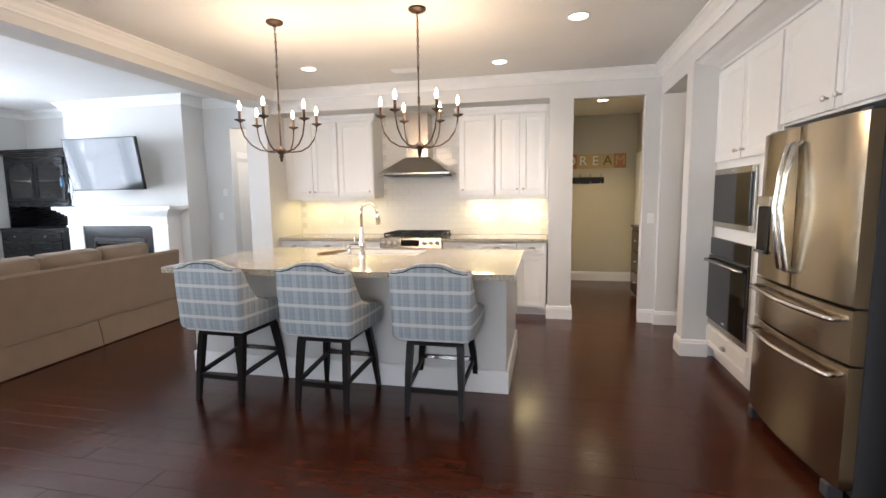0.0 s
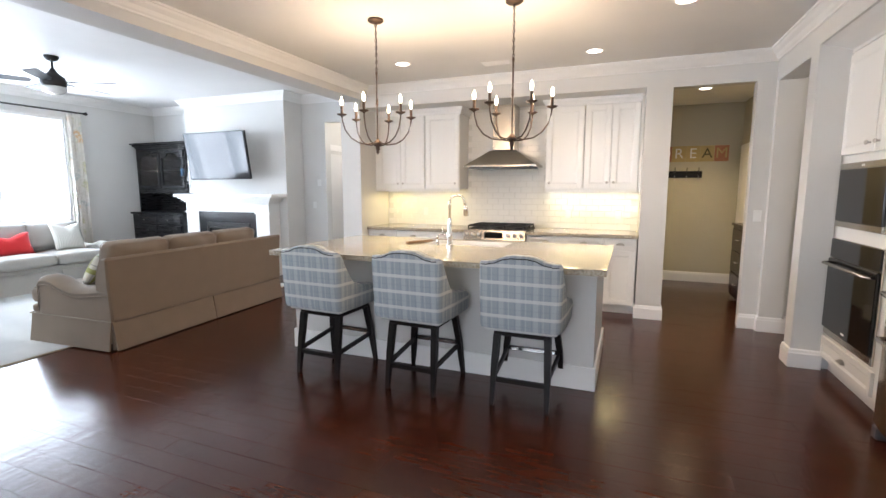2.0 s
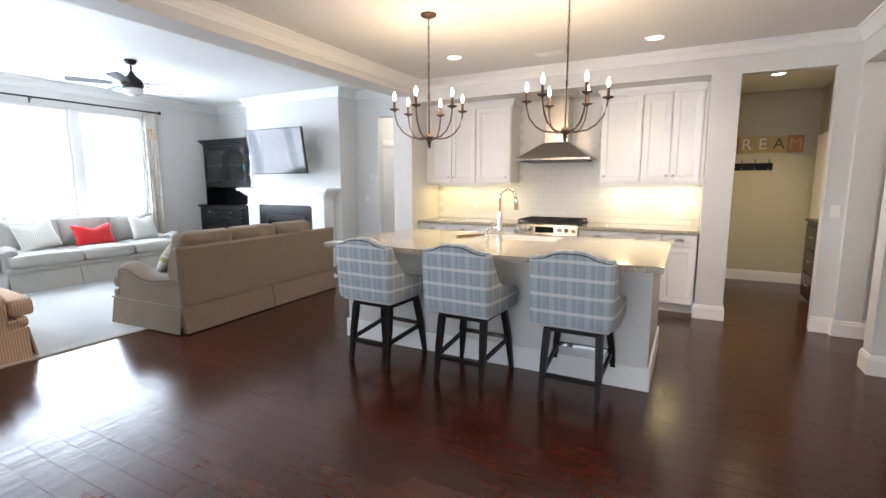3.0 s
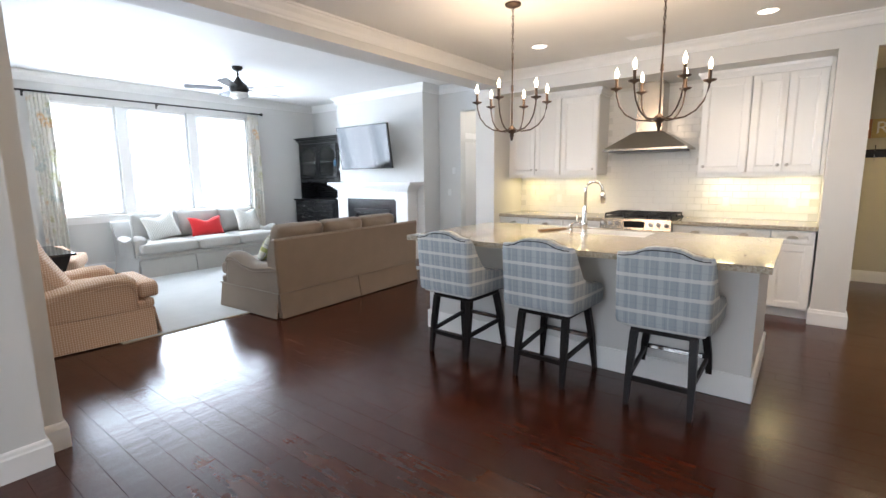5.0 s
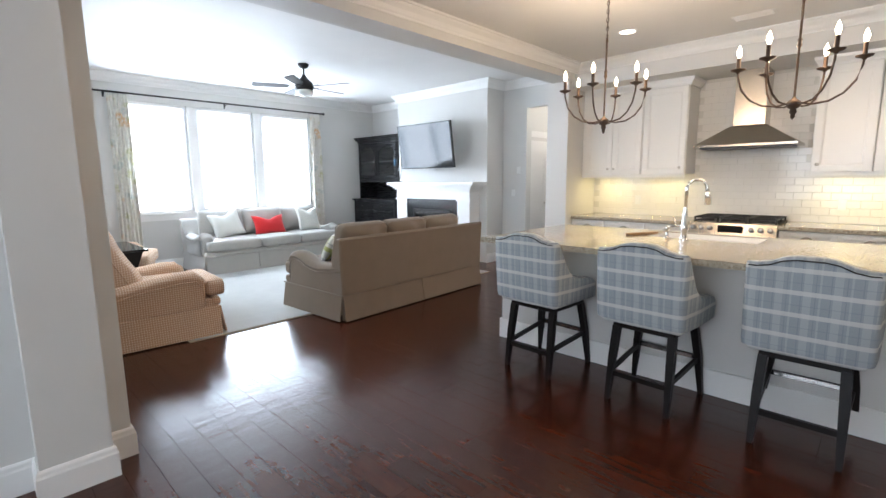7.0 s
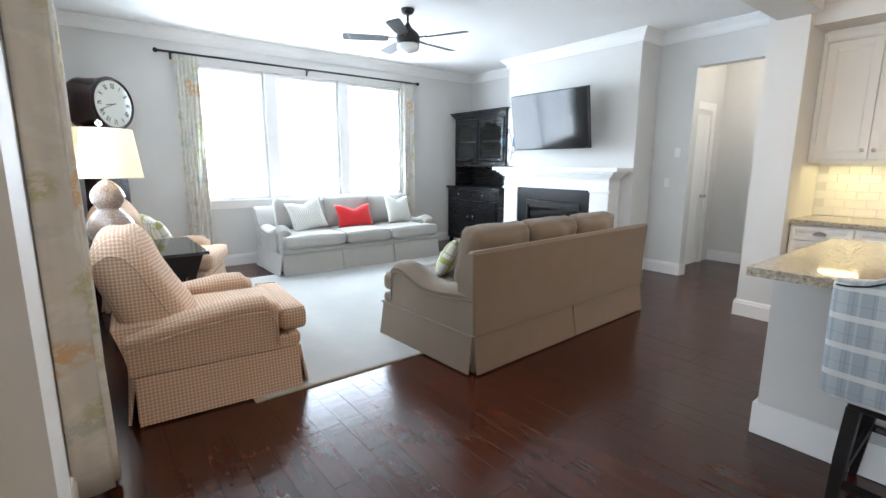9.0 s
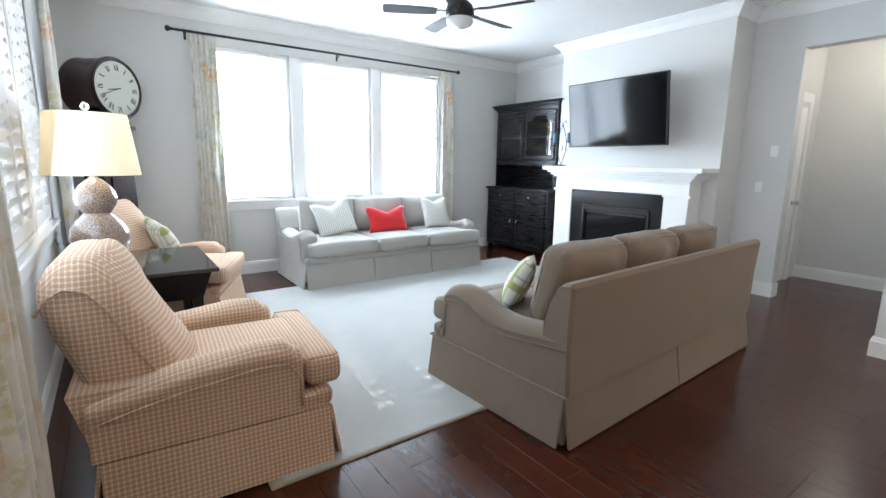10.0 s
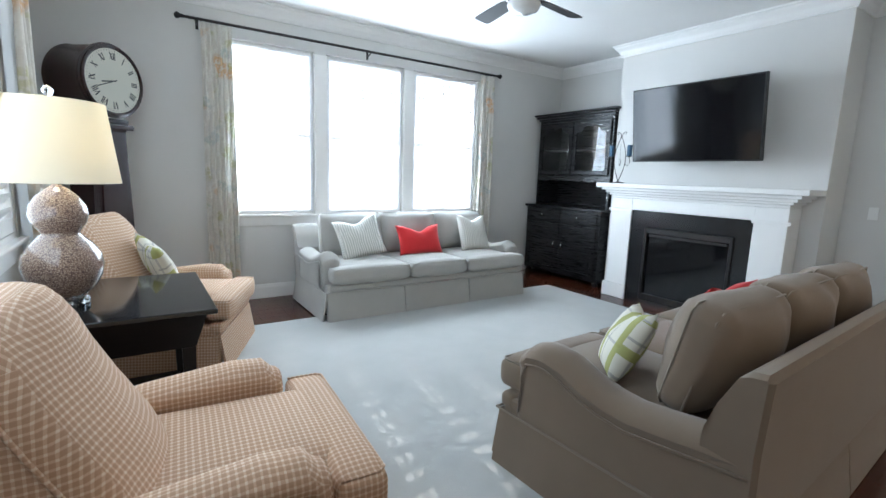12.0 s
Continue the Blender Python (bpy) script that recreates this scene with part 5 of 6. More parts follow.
# The last two, at y 1.8, are unseen lamps added for the near floor.
for x, y, power in ((-2.78, 5.29, 42), (-.86, 5.55, 42), (-.18, 4.52, 42), (-3.0, 1.8, 14), (0.0, 1.8, 22)):
    can_light(x, y, ZK, power)
can_light(.33, 7.45, 2.66, 95, (1.0, 0.80, 0.45))
# Added fill without fixtures, to brighten the rear hall and the side room.
lamp("rear_hall_fill", "POINT", pose(-4.45, 7.9, 2.6), 17, (1.0, 0.95, 0.84), .1)
lamp("side_room_fill", "POINT", pose(1.8, 5.7, 2.4), 8, (1.0, 0.9, 0.75), .1)
can_light(-4.85, 5.9, ZL, 0)
vt = thing("ceiling_vent", (-1.84, 5.62, ZK), 0, "white slotted ceiling air vent", "air vent")
part("frame", bx(-.16, .16, -.07, .07, -.008, -.001, b=.002), "trim", vt)
for i in range(6):
    part("slat", bx(-.14, .14, -.052 + i * .02, -.044 + i * .02, -.012, -.0085), "trim", vt)

# under-cabinet lamps
for x in (-3.50, -2.82, -1.18, -.62):
    e = thing("under_cabinet_lamp", (x, 6.60, 1.419), 0, "slim lit under-cabinet lamp", "lamp", "under-cabinet lamps")
    part("housing", bx(-.15, .15, -.035, .035, -.014, -.001), "white", e)
    part("diffuser", bx(-.14, .14, -.028, .028, -.018, -.0145), "strip", e)
    lamp("under_cabinet_light", "AREA", pose(x, 6.60, 1.395), 1.5, (1.0, 0.84, 0.40), .28, .05)

# ---- fireplace ----
fp = thing("fireplace_mantel", (-6.68, FY, 0), 0, "white painted wooden fireplace mantel with a deep shelf", "mantel")
for s in (-1, 1):
    x0, x1 = sorted((s * .63, s * .90))
    part("leg", bx(x0, x1, -.25, -.001, 0, 1.17, b=.003), "trim", fp)
    x0, x1 = sorted((s * .615, s * .925))
    part("plinth_block", bx(x0, x1, -.272, -.2505, 0.001, .165, b=.003), "trim", fp)
    part("cap_bead", bx(x0, x1, -.262, -.2505, 1.02, 1.05, b=.002), "trim", fp)
part("frieze", bx(-.629, .629, -.245, -.001, 1.045, 1.17), "trim", fp)
bm = bmesh.new()
steps = [(.90, .25, 1.171, 1.20), (.93, .275, 1.2005, 1.225), (.965, .30, 1.2255, 1.255), (1.0, .33, 1.2555, 1.285), (1.06, .36, 1.2855, 1.335)]
for hx, dy, z0, z1 in steps:
    box(bm, -hx, hx, -dy, -.001, z0, z1, b=.006, seg=2)
part("shelf", bm, "trim", fp)
sl = thing("fireplace_insert", (-6.665, 6.535, 0), 0, "black slate fireplace surround with a framed black glass gas insert", "fireplace")
bm = bmesh.new()
for a in ((-.642, -.47, 0.001, 1.04), (.47, .642, 0.001, 1.04), (-.47, .47, .865, 1.04), (-.47, .47, .001, .05)):
    box(bm, a[0], a[1], 0, .03, a[2], a[3])
part("slate_surround", bm, "slate", sl)
bm = bmesh.new()
for a in ((-.465, -.43, .055, .86), (.43, .465, .055, .86), (-.43, .43, .80, .86), (-.43, .43, .055, .12)):
    box(bm, a[0], a[1], -.012, .03, a[2], a[3], b=.004)
part("insert_frame", bm, "iron", sl)
part("glass_front", bx(-.43, .43, .02, .026, .12, .80), "blackglass", sl)
part("louvre", bx(-.41, .41, -.004, .012, .765, .79), "iron", sl)
part("firebox", bx(-.46, .46, .031, .50, .05, .862), "black", sl)

# ---- television ----
tv = thing("television", (-6.64, 6.40, 1.57), 0, "large flat black television tilted forward on the wall above the mantel", "television")
tm = pose(0, 0, 0, 8)
bm = bx(-.635, .635, 0, .045, 0, .745, b=.004, m=tm)
part("housing", bm, "black", tv)
part("screen", bx(-.622, .622, -.0015, -.0003, .014, .733, m=tm), "screen", tv)
bm = bx(-.2, .2, .046, .07, .2, .5, m=tm)
tube(bm, [(0, .0, .33), (0, .2, .33), (0, .365, .30)], .03, 8)
part("wall_bracket", bm, "iron", tv)

# ---- candle holder on the mantel ----
cs = thing("candle_holder", (-7.57, 6.58, 1.336), 0, "scrolled dark metal candle holder with two blue candles on the mantel", "candle holder")
bm = bmesh.new()
lathe(bm, [(.07, 0), (.07, .008), (.02, .016), (.008, .02)], 18)
part("base", bm, "iron", cs)
bm = bmesh.new()
for s in (-1, 1):
    pts = []
    for k in range(15):
        u = k / 14
        pts.append((s * .075 * math.sin(math.pi * u) * (1 if u < .93 else 1), 0, .02 + .52 * u))
    pts += [(s * -.02, 0, .57), (s * -.045, 0, .59), (s * -.06, 0, .575), (s * -.05, 0, .56)]
    tube(bm, pts, .0045, 6)
part("scroll_frame", bm, "iron", cs, smooth=True)
bm = bmesh.new()
for s in (-1, 1):
    tube(bm, [(s * .07, 0, .22), (s * .11, 0, .20), (s * .135, 0, .24), (s * .12, 0, .30)], .004, 6)
    lathe(bm, [(.01, .30), (.035, .305), (.035, .31)], 14, c=(s * .12, 0, 0))
part("bracket", bm, "iron", cs, smooth=True)
for s in (-1, 1):
    part("candle", lathe(bmesh.new(), [(.028, .311), (.028, .43), (.024, .434)], 16, c=(s * .12, 0, 0)), "candle", cs, "dark blue pillar candle", smooth=True, sharp=40)
part("drop", lathe(bmesh.new(), [(.001, .20), (.012, .215), (.017, .235), (.009, .27), (.003, .30), (.001, .45)], 12), "acrylic", cs, "clear glass drop", smooth=True)


# ---- china hutch ----
hu = thing("china_hutch", (-8.445, 6.62, 0), 0, "black painted hutch with arched glass doors above cupboards", "hutch")
HW = .655
part("lower_case", bx(-HW + .01, HW - .01, .0, .57, .07, .96, b=.003), "blackwood", hu)
part("worktop", bx(-HW - .02, HW + .02, -.03, .575, .9605, .995, b=.008, seg=2), "blackwood", hu)
for x in (-HW + .05, HW - .05):
    for y in (.05, .5):
        part("foot", lathe(bmesh.new(), [(.03, 0), (.042, .02), (.03, .05), (.04, .069)], 12, c=(x, y, 0)), "blackwood", hu, smooth=True)


def panel_door(parent, x0, x1, z0, z1, y, arch=False, glassy=False, name="cupboard_door"):
    bm = bmesh.new()
    f = .055
    for a in ((x0, x0 + f, z0, z1), (x1 - f, x1, z0, z1), (x0 + f, x1 - f, z0, z0 + f), (x0 + f, x1 - f, z1 - f, z1)):
        box(bm, a[0], a[1], y - .022, y - .001, a[2], a[3], b=.002)
    if arch:
        w = (x1 - x0 - 2 * f)
        n = 14
        lo, hi = [], []
        for k in range(n + 1):
            u = 2 * k / n - 1
            s = .10 * abs(u) ** 1.6 + .022 * math.cos(u * 9) * (abs(u) < .8)
            lo.append((x0 + f + w * k / n, z1 - f - .012 - s))
            hi.append((x0 + f + w * k / n, z1 - f))
        for k in range(n):
            vs = [bm.verts.new((p[0], yy, p[1])) for yy in (y - .020, y - .004) for p in (lo[k], lo[k + 1], hi[k + 1], hi[k])]
            for q in ((0, 1, 2, 3), (7, 6, 5, 4), (0, 4, 5, 1), (2, 6, 7, 3)):
                bm.faces.new([vs[i] for i in q])
    if not glassy:
        box(bm, x0 + f + .02, x1 - f - .02, y - .018, y - .001, z0 + f + .02, z1 - f - .035, b=.006)
        box(bm, x0 + f, x1 - f, y - .008, y - .001, z0 + f, z1 - f)
    d = part(name, bm, "blackwood", parent)
    if glassy:
        g_ = part("glass_pane", bx(x0 + f - .005, x1 - f + .005, y - .010, y - .007, z0 + f - .005, z1 - f + .005), "glass", d)
        g_.visible_shadow = False
    return d


for i, (x0, x1) in enumerate(((-.60, -.01), (.01, .60))):
    d = panel_door(hu, x0, x1, .10, .76, 0, arch=True)
    bm = tube(bmesh.new(), [(x0 + (.53 if i == 0 else .06), -.024, .52), (x0 + (.53 if i == 0 else .06) - .012, -.04, .47), (x0 + (.53 if i == 0 else .06), -.024, .42)], .005, 6)
    part("pull", bm, "chrome", d, "scrolled bright metal pull", smooth=True)
    bm = bx(x0, x1, -.020, -.001, .78, .945, b=.004)
    dr = part("drawer", bm, "blackwood", hu)
    part("knob", lathe(bmesh.new(), [(.006, 0), (.006, .01), (.014, .018), (.008, .026)], 12, m=pose((x0 + x1) / 2, -.02, .862, 90)), "chrome", dr, "bright metal knob", smooth=True)
bm = bmesh.new()
bm.free()
for s in (-1, 1):
    x0, x1 = sorted((s * (HW - .06), s * (HW - .03)))
    part("side_panel", bx(x0, x1, .14, .57, .996, 2.13), "blackwood", hu)
part("back_panel", bx(-HW + .06, HW - .06, .55, .57, .996, 2.13), "blackwood", hu)
part("shelf", bx(-HW + .06, HW - .06, .16, .549, 1.38, 1.41), "blackwood", hu)
part("shelf", bx(-HW + .06, HW - .06, .16, .549, 1.76, 1.775), "blackwood", hu)
part("top_panel", bx(-HW + .03, HW - .03, .14, .57, 2.1305, 2.16), "blackwood", hu)
bm = bmesh.new()
n = 24
for k in range(n):
    u0, u1 = k / n, (k + 1) / n
    z0 = lambda u: 1.35 - .02 * abs(math.sin(u * math.pi * 6))
    w = 2 * HW - .12
    vs = [bm.verts.new((x, yy, z)) for yy in (.14, .158) for x, z in ((-w / 2 + w * u0, z0(u0)), (-w / 2 + w * u1, z0(u1)), (-w / 2 + w * u1, 1.41), (-w / 2 + w * u0, 1.41))]
    for q in ((0, 1, 2, 3), (7, 6, 5, 4), (0, 4, 5, 1), (2, 6, 7, 3)):
        bm.faces.new([vs[i] for i in q])
bmesh.ops.remove_doubles(bm, verts=bm.verts, dist=1e-4)
part("scalloped_apron", bm, "blackwood", hu)
for x0, x1 in ((-.595, -.01), (.01, .595)):
    d = panel_door(hu, x0, x1, 1.425, 2.12, .139, arch=True, glassy=True, name="glass_door")
    part("pull", tube(bmesh.new(), [(x1 - .04, .113, 1.82), (x1 - .045, .098, 1.74), (x1 - .04, .113, 1.66)], .005, 6), "chrome", d, "scrolled bright metal pull", smooth=True)
bm = bmesh.new()
box(bm, -HW + .01, HW - .01, .12, .575, 2.161, 2.19, b=.004)
box(bm, -HW - .015, HW + .015, .09, .575, 2.1905, 2.225, b=.012, seg=2)
box(bm, -HW - .04, HW + .04, .065, .575, 2.2255, 2.25, b=.008)
part("cornice", bm, "blackwood", hu)

# ---- tall clock ----
ck = thing("tall_clock", (-8.72, 1.60, 0), -45, "tall dark mahogany floor clock with round drum head", "clock")
# local: the face looks to +y
bm = bmesh.new()
loft(bm, [[(-w, -d, z), (w, -d, z), (w, d, z), (-w, d, z)] for w, d, z in ((.25, .15, 0), (.25, .15, .12), (.235, .14, .14), (.235, .14, .42), (.20, .12, .46))])
part("plinth", bm, "mahogany", ck)
bm = bmesh.new()
loft(bm, [[(-w, -d, z), (w, -d, z), (w, d, z), (-w, d, z)] for w, d, z in ((.19, .11, .46), (.15, .11, 1.60), (.155, .12, 1.62))])
part("trunk", bm, "mahogany", ck)
bm = bmesh.new()
loft(bm, [[(-w, y, z), (w, y, z), (w, .112, z), (-w, .112, z)] for w, y, z in ((.135, .10, .56), (.10, .10, 1.52))])
loft(bm, [[(-w, y, z), (w, y, z), (w, .121, z), (-w, .121, z)] for w, y, z in ((.115, .10, .60), (.082, .10, 1.48))])
part("trunk_door", bm, "mahogany", ck)
bm = bx(-.20, .20, -.15, .15, 1.621, 1.66, b=.008, seg=2)
box(bm, -.17, .17, -.13, .13, 1.6605, 1.70, b=.008, seg=2)
part("neck_moulding", bm, "mahogany", ck)
drum = pose(0, -.16, 1.975, -90)
part("drum", lathe(bmesh.new(), [(.262, 0), (.272, .02), (.265, .05), (.262, .29), (.272, .31), (.275, .335), (.255, .346)], 40, m=drum), "mahogany", ck, smooth=True, sharp=40)
M["dial"] = paint("aged_cream_dial", (0.36, 0.34, 0.27), 0.5, 0.08)
M["dial"].node_tree.nodes["Principled BSDF"].inputs["Coat Weight"].default_value = 1.0
M["dial"].node_tree.nodes["Principled BSDF"].inputs["Coat Roughness"].default_value = 0.02
dial = part("dial", lathe(bmesh.new(), [(.235, .348), (.235, .350)], 40, m=drum), "dial", ck, "aged cream dial with black Roman numerals")
bm = bmesh.new()
numer = ("XII", "I", "II", "III", "IIII", "V", "VI", "VII", "VIII", "IX", "X", "XI")


def stroke(bm, m, x0, z0, x1, z1, w):
    d = Vector((x1 - x0, 0, z1 - z0))
    n_ = Vector((-d.z, 0, d.x)).normalized() * w / 2
    a, b = Vector((x0, 0, z0)), Vector((x1, 0, z1))
    vs = [bm.verts.new(m @ p) for p in (a - n_, b - n_, b + n_, a + n_)]
    bm.faces.new(vs)


for i, s in enumerate(numer):
    a = -i * 30
    m = pose(0, .1915, 1.975) @ Matrix.Rotation(radians(-i * 30), 4, "Y") @ pose(0, 0, .182)
    # seen from the front, the writing runs towards -x
    widths = {"I": .012, "V": .03, "X": .028}
    total = sum(widths[c] for c in s)
    x = total / 2
    for c in s:
        w = widths[c]
        if c == "I":
            stroke(bm, m, x - w / 2, -.027, x - w / 2, .027, .008)
        elif c == "V":
            stroke(bm, m, x - .003, .024, x - w / 2, -.027, .010)
            stroke(bm, m, x - w + .003, .024, x - w / 2, -.024, .004)
        else:
            stroke(bm, m, x - .003, .027, x - w + .003, -.027, .010)
            stroke(bm, m, x - .003, -.024, x - w + .003, .024, .004)
        x -= w
for i in range(60):
    m = pose(0, .1915, 1.975) @ Matrix.Rotation(radians(i * 6), 4, "Y") @ pose(0, 0, .222)
    stroke(bm, m, 0, -.004, 0, .004, .003)
part("numerals", bm, "black", dial)
bm = bmesh.new()
m = pose(0, .194, 1.975)
stroke(bm, m @ Matrix.Rotation(radians(100), 4, "Y"), 0, -.02, 0, .11, .010)
stroke(bm, m @ Matrix.Rotation(radians(112), 4, "Y"), 0, -.03, 0, .16, .007)
part("clock_hands", bm, "black", dial)
part("bezel", lathe(bmesh.new(), [(.236, .350), (.250, .362), (.262, .357), (.262, .348), (.236, .3475)], 40, m=drum, hollow=True), "mahogany", ck, smooth=True, sharp=40)

# ---- side table and lamp ----
tb = thing("side_table", (-6.94, 1.74, 0), 0, "glossy black wooden side table with a flared apron and crossed legs", "side table")
part("tabletop", bx(-.47, .47, -.38, .38, .655, .68, b=.004), "blackgloss", tb)
bm = bmesh.new()
loft(bm, [[(-w, -d, z), (w, -d, z), (w, d, z), (-w, d, z)] for w, d, z in ((.36, .29, .47), (.43, .34, .654))])
part("apron", bm, "legwood", tb)
for s in (-1, 1):
    for t_ in (-1, 1):
        bm = bmesh.new()
        loft(bm, [[(s * .30 + a * .022, t_ * .26 + b * .022, 0) for a, b in ((-1, -1), (1, -1), (1, 1), (-1, 1))], [(s * .33 + a * .03, t_ * .26 + b * .03, .469) for a, b in ((-1, -1), (1, -1), (1, 1), (-1, 1))]])
        part("leg", bm, "legwood", tb)
bm = bmesh.new()
for s in (-1, 1):
    tube(bm, [(s * .04, .27, .02), (s * .12, .27, .469)], .014, 6)
    tube(bm, [(s * .04, -.27, .02), (s * .12, -.27, .469)], .014, 6)
part("splayed_bars", bm, "legwood", tb)
part("shelf", bx(-.31, .31, -.25, .25, .08, .10), "legwood", tb)

tl = thing("table_lamp", (-6.86, 1.52, .681), 0, "lit gourd-shaped crackled glass table lamp with white drum shade", "table lamp")
bm = bmesh.new()
loft(bm, [[((q + .012 * abs(math.cos(radians(k * 3.75 * 4)))) * math.cos(radians(k * 3.75)), (q + .012 * abs(math.cos(radians(k * 3.75 * 4)))) * math.sin(radians(k * 3.75)), z) for k in range(96)] for q, z in ((.070, 0), (.078, .004), (.078, .030), (.070, .036))])
part("acrylic_foot", bm, "acrylic", tl, smooth=True, sharp=40)
part("body", lathe(bmesh.new(), [(.06, .037), (.085, .05), (.125, .09), (.15, .14), (.158, .19), (.15, .24), (.12, .29), (.085, .325), (.072, .34), (.08, .355), (.103, .39), (.112, .43), (.105, .47), (.08, .51), (.045, .545), (.022, .56), (.018, .57)], 36), "lampbody", tl, smooth=True)
part("neck", lathe(bmesh.new(), [(.02, .57), (.02, .60), (.009, .605), (.009, .93)], 12), "knob", tl)
bm = bmesh.new()
n = 40
rows = [[Vector((r * math.cos(2 * math.pi * k / n), r * math.sin(2 * math.pi * k / n), z)) for k in range(n)] for r, z in ((.252, .575), (.251, .577), (.208, .933), (.207, .935), (.205, .933), (.248, .577))]
rows.append(rows[0])
loft(bm, rows, cap=False)
sh = bpy.data.materials.new("lit_lamp_shade")
sh.use_nodes = True
nt = sh.node_tree
for n_ in list(nt.nodes):
    nt.nodes.remove(n_)
o_ = nt.nodes.new("ShaderNodeOutputMaterial")
mx = nt.nodes.new("ShaderNodeMixShader")
df = nt.nodes.new("ShaderNodeBsdfDiffuse")
tn = nt.nodes.new("ShaderNodeBsdfTranslucent")
df.inputs[0].default_value = (.80, .76, .66, 1)
tn.inputs[0].default_value = (.86, .80, .66, 1)
mx.inputs[0].default_value = .5
nt.links.new(df.outputs[0], mx.inputs[1])
nt.links.new(tn.outputs[0], mx.inputs[2])
nt.links.new(mx.outputs[0], o_.inputs[0])
M["litshade"] = sh
part("shade", bm, "litshade", tl, "white fabric drum shade", smooth=True, sharp=50)
part("finial", lathe(bmesh.new(), [(.006, .93), (.006, .95), (.018, .962), (.022, .98), (.014, .998), (.003, 1.004)], 14), "acrylic", tl, "clear glass finial", smooth=True)
part("bulb", lathe(bmesh.new(), [(.012, .66), (.028, .70), (.03, .73), (.018, .76), (.002, .77)], 14), "can", tl, smooth=True)
lamp("table_lamp_light", "POINT", pose(-6.86, 1.52, .681 + .80), 4.5, (1.0, .83, .55), .06)


# ---- ceiling fan ----
fn = thing("ceiling_fan", (-6.76, 4.22, 0), 0, "dark five-blade ceiling fan with a frosted light bowl", "ceiling fan")
part("canopy", lathe(bmesh.new(), [(.07, ZL - .001), (.07, ZL - .02), (.05, ZL - .05), (.02, ZL - .06)], 24), "iron", fn, smooth=True, sharp=40)
part("downrod", lathe(bmesh.new(), [(.012, ZL - .06), (.012, 2.76)], 12), "iron", fn)
part("motor", lathe(bmesh.new(), [(.02, 2.80), (.035, 2.77), (.06, 2.74), (.11, 2.70), (.125, 2.66), (.125, 2.62), (.11, 2.60), (.10, 2.595)], 28), "iron", fn, smooth=True, sharp=50)
part("light_bowl", lathe(bmesh.new(), [(.115, 2.594), (.12, 2.57), (.105, 2.54), (.07, 2.522), (.02, 2.515), (.012, 2.505), (.002, 2.50)], 28), "white", fn, "frosted white glass light bowl", smooth=True)
for k in range(5):
    a = 26 + 72 * k
    bm = bmesh.new()
    rows = []
    for r, w in ((.20, .045), (.24, .055), (.45, .064), (.64, .066), (.66, .055), (.665, .03)):
        rows.append([Vector((r, y, z)) for y, z in ((-w, -.003 - w * .2), (w, -.003 + w * .2), (w, .003 + w * .2), (-w, .003 - w * .2))])
    loft(bm, rows)
    bl = part("blade", bm, "fanblade", fn)
    bl.matrix_basis = pose(0, 0, 2.645, 0, 0, a)
    part("blade_iron", bx(.10, .23, -.018, .018, .004, .010), "iron", bl)


# ---- curtains ----
def curtain(name, p0, p1, z0, z1, folds, depth, label, flare=1.12, back=0.0):
    """Hanging cloth between two points of the plan, with pleats; its last edge may turn back to the wall."""
    a, b = Vector((*p0, 0)), Vector((*p1, 0))
    d = b - a
    n = Vector((-d.y, d.x, 0)).normalized()
    c = (a + b) / 2
    bm = bmesh.new()
    cols, rows = folds * 10, 14
    gv = []
    for j in range(rows + 1):
        v = j / rows
        z = z0 + (z1 - z0) * v
        row = []
        for i in range(cols + 1):
            u = i / cols
            sp = (u - .5) * (flare - (flare - 1) * v)
            ph = u * folds * 2 * math.pi + .5 * math.sin(v * 2.2 + i * .013)
            amp = depth * (.65 + .35 * (1 - v)) * (1 + .25 * noise.noise(Vector((u * folds, v * 2, 3))))
            p = c + d * sp + n * (amp * math.sin(ph) + .01 * math.sin(v * 5 + u * 9))
            row.append(bm.verts.new((p.x - c.x, p.y - c.y, z)))
        if back:
            for k in range(1, 9):
                e = (k / 8) * back
                o = .012 * math.sin(k * .9 + v * 2) + .03 * (1 - v)
                p = b + d.normalized() * o * (k / 8) - n * e
                row.append(bm.verts.new((p.x - c.x, p.y - c.y, z)))
        gv.append(row)
    cols = len(gv[0]) - 1
    for j in range(rows):
        for i in range(cols):
            bm.faces.new((gv[j][i], gv[j][i + 1], gv[j + 1][i + 1], gv[j + 1][i]))
    finish(bm, True)
    uv = bm.loops.layers.uv.verify()
    bm.verts.index_update()
    w = cols + 1
    cloth = d.length * 1.5
    for f in bm.faces:
        for lp in f.loops:
            k = lp.vert.index
            lp[uv].uv = (k % w / cols * cloth, z0 + (z1 - z0) * (k // w) / rows)
    me = bpy.data.meshes.new(name)
    bm.to_mesh(me)
    bm.free()
    me.materials.append(M["floral"])
    ob = new(name, me)
    ob.matrix_basis = pose(c.x, c.y, 0)
    md = ob.modifiers.new("thickness", "SOLIDIFY")
    md.thickness = .003
    return tagged(ob, label, "curtain", "floral curtains")


cl = "pleated pale linen curtain with floral print"
curtain("floral_curtain", (WX + .095, 2.40), (WX + .095, 2.66), .02, 2.645, 6, .028, cl + ", by the wide window")
curtain("floral_curtain", (WX + .095, 5.62), (WX + .095, 5.84), .02, 2.645, 5, .028, cl + ", drawn back by the hutch")
curtain("floral_curtain", (-5.14, 1.325), (-4.70, 1.335), .02, 2.66, 6, .026, cl + ", near the armchair", 1.0, .12)
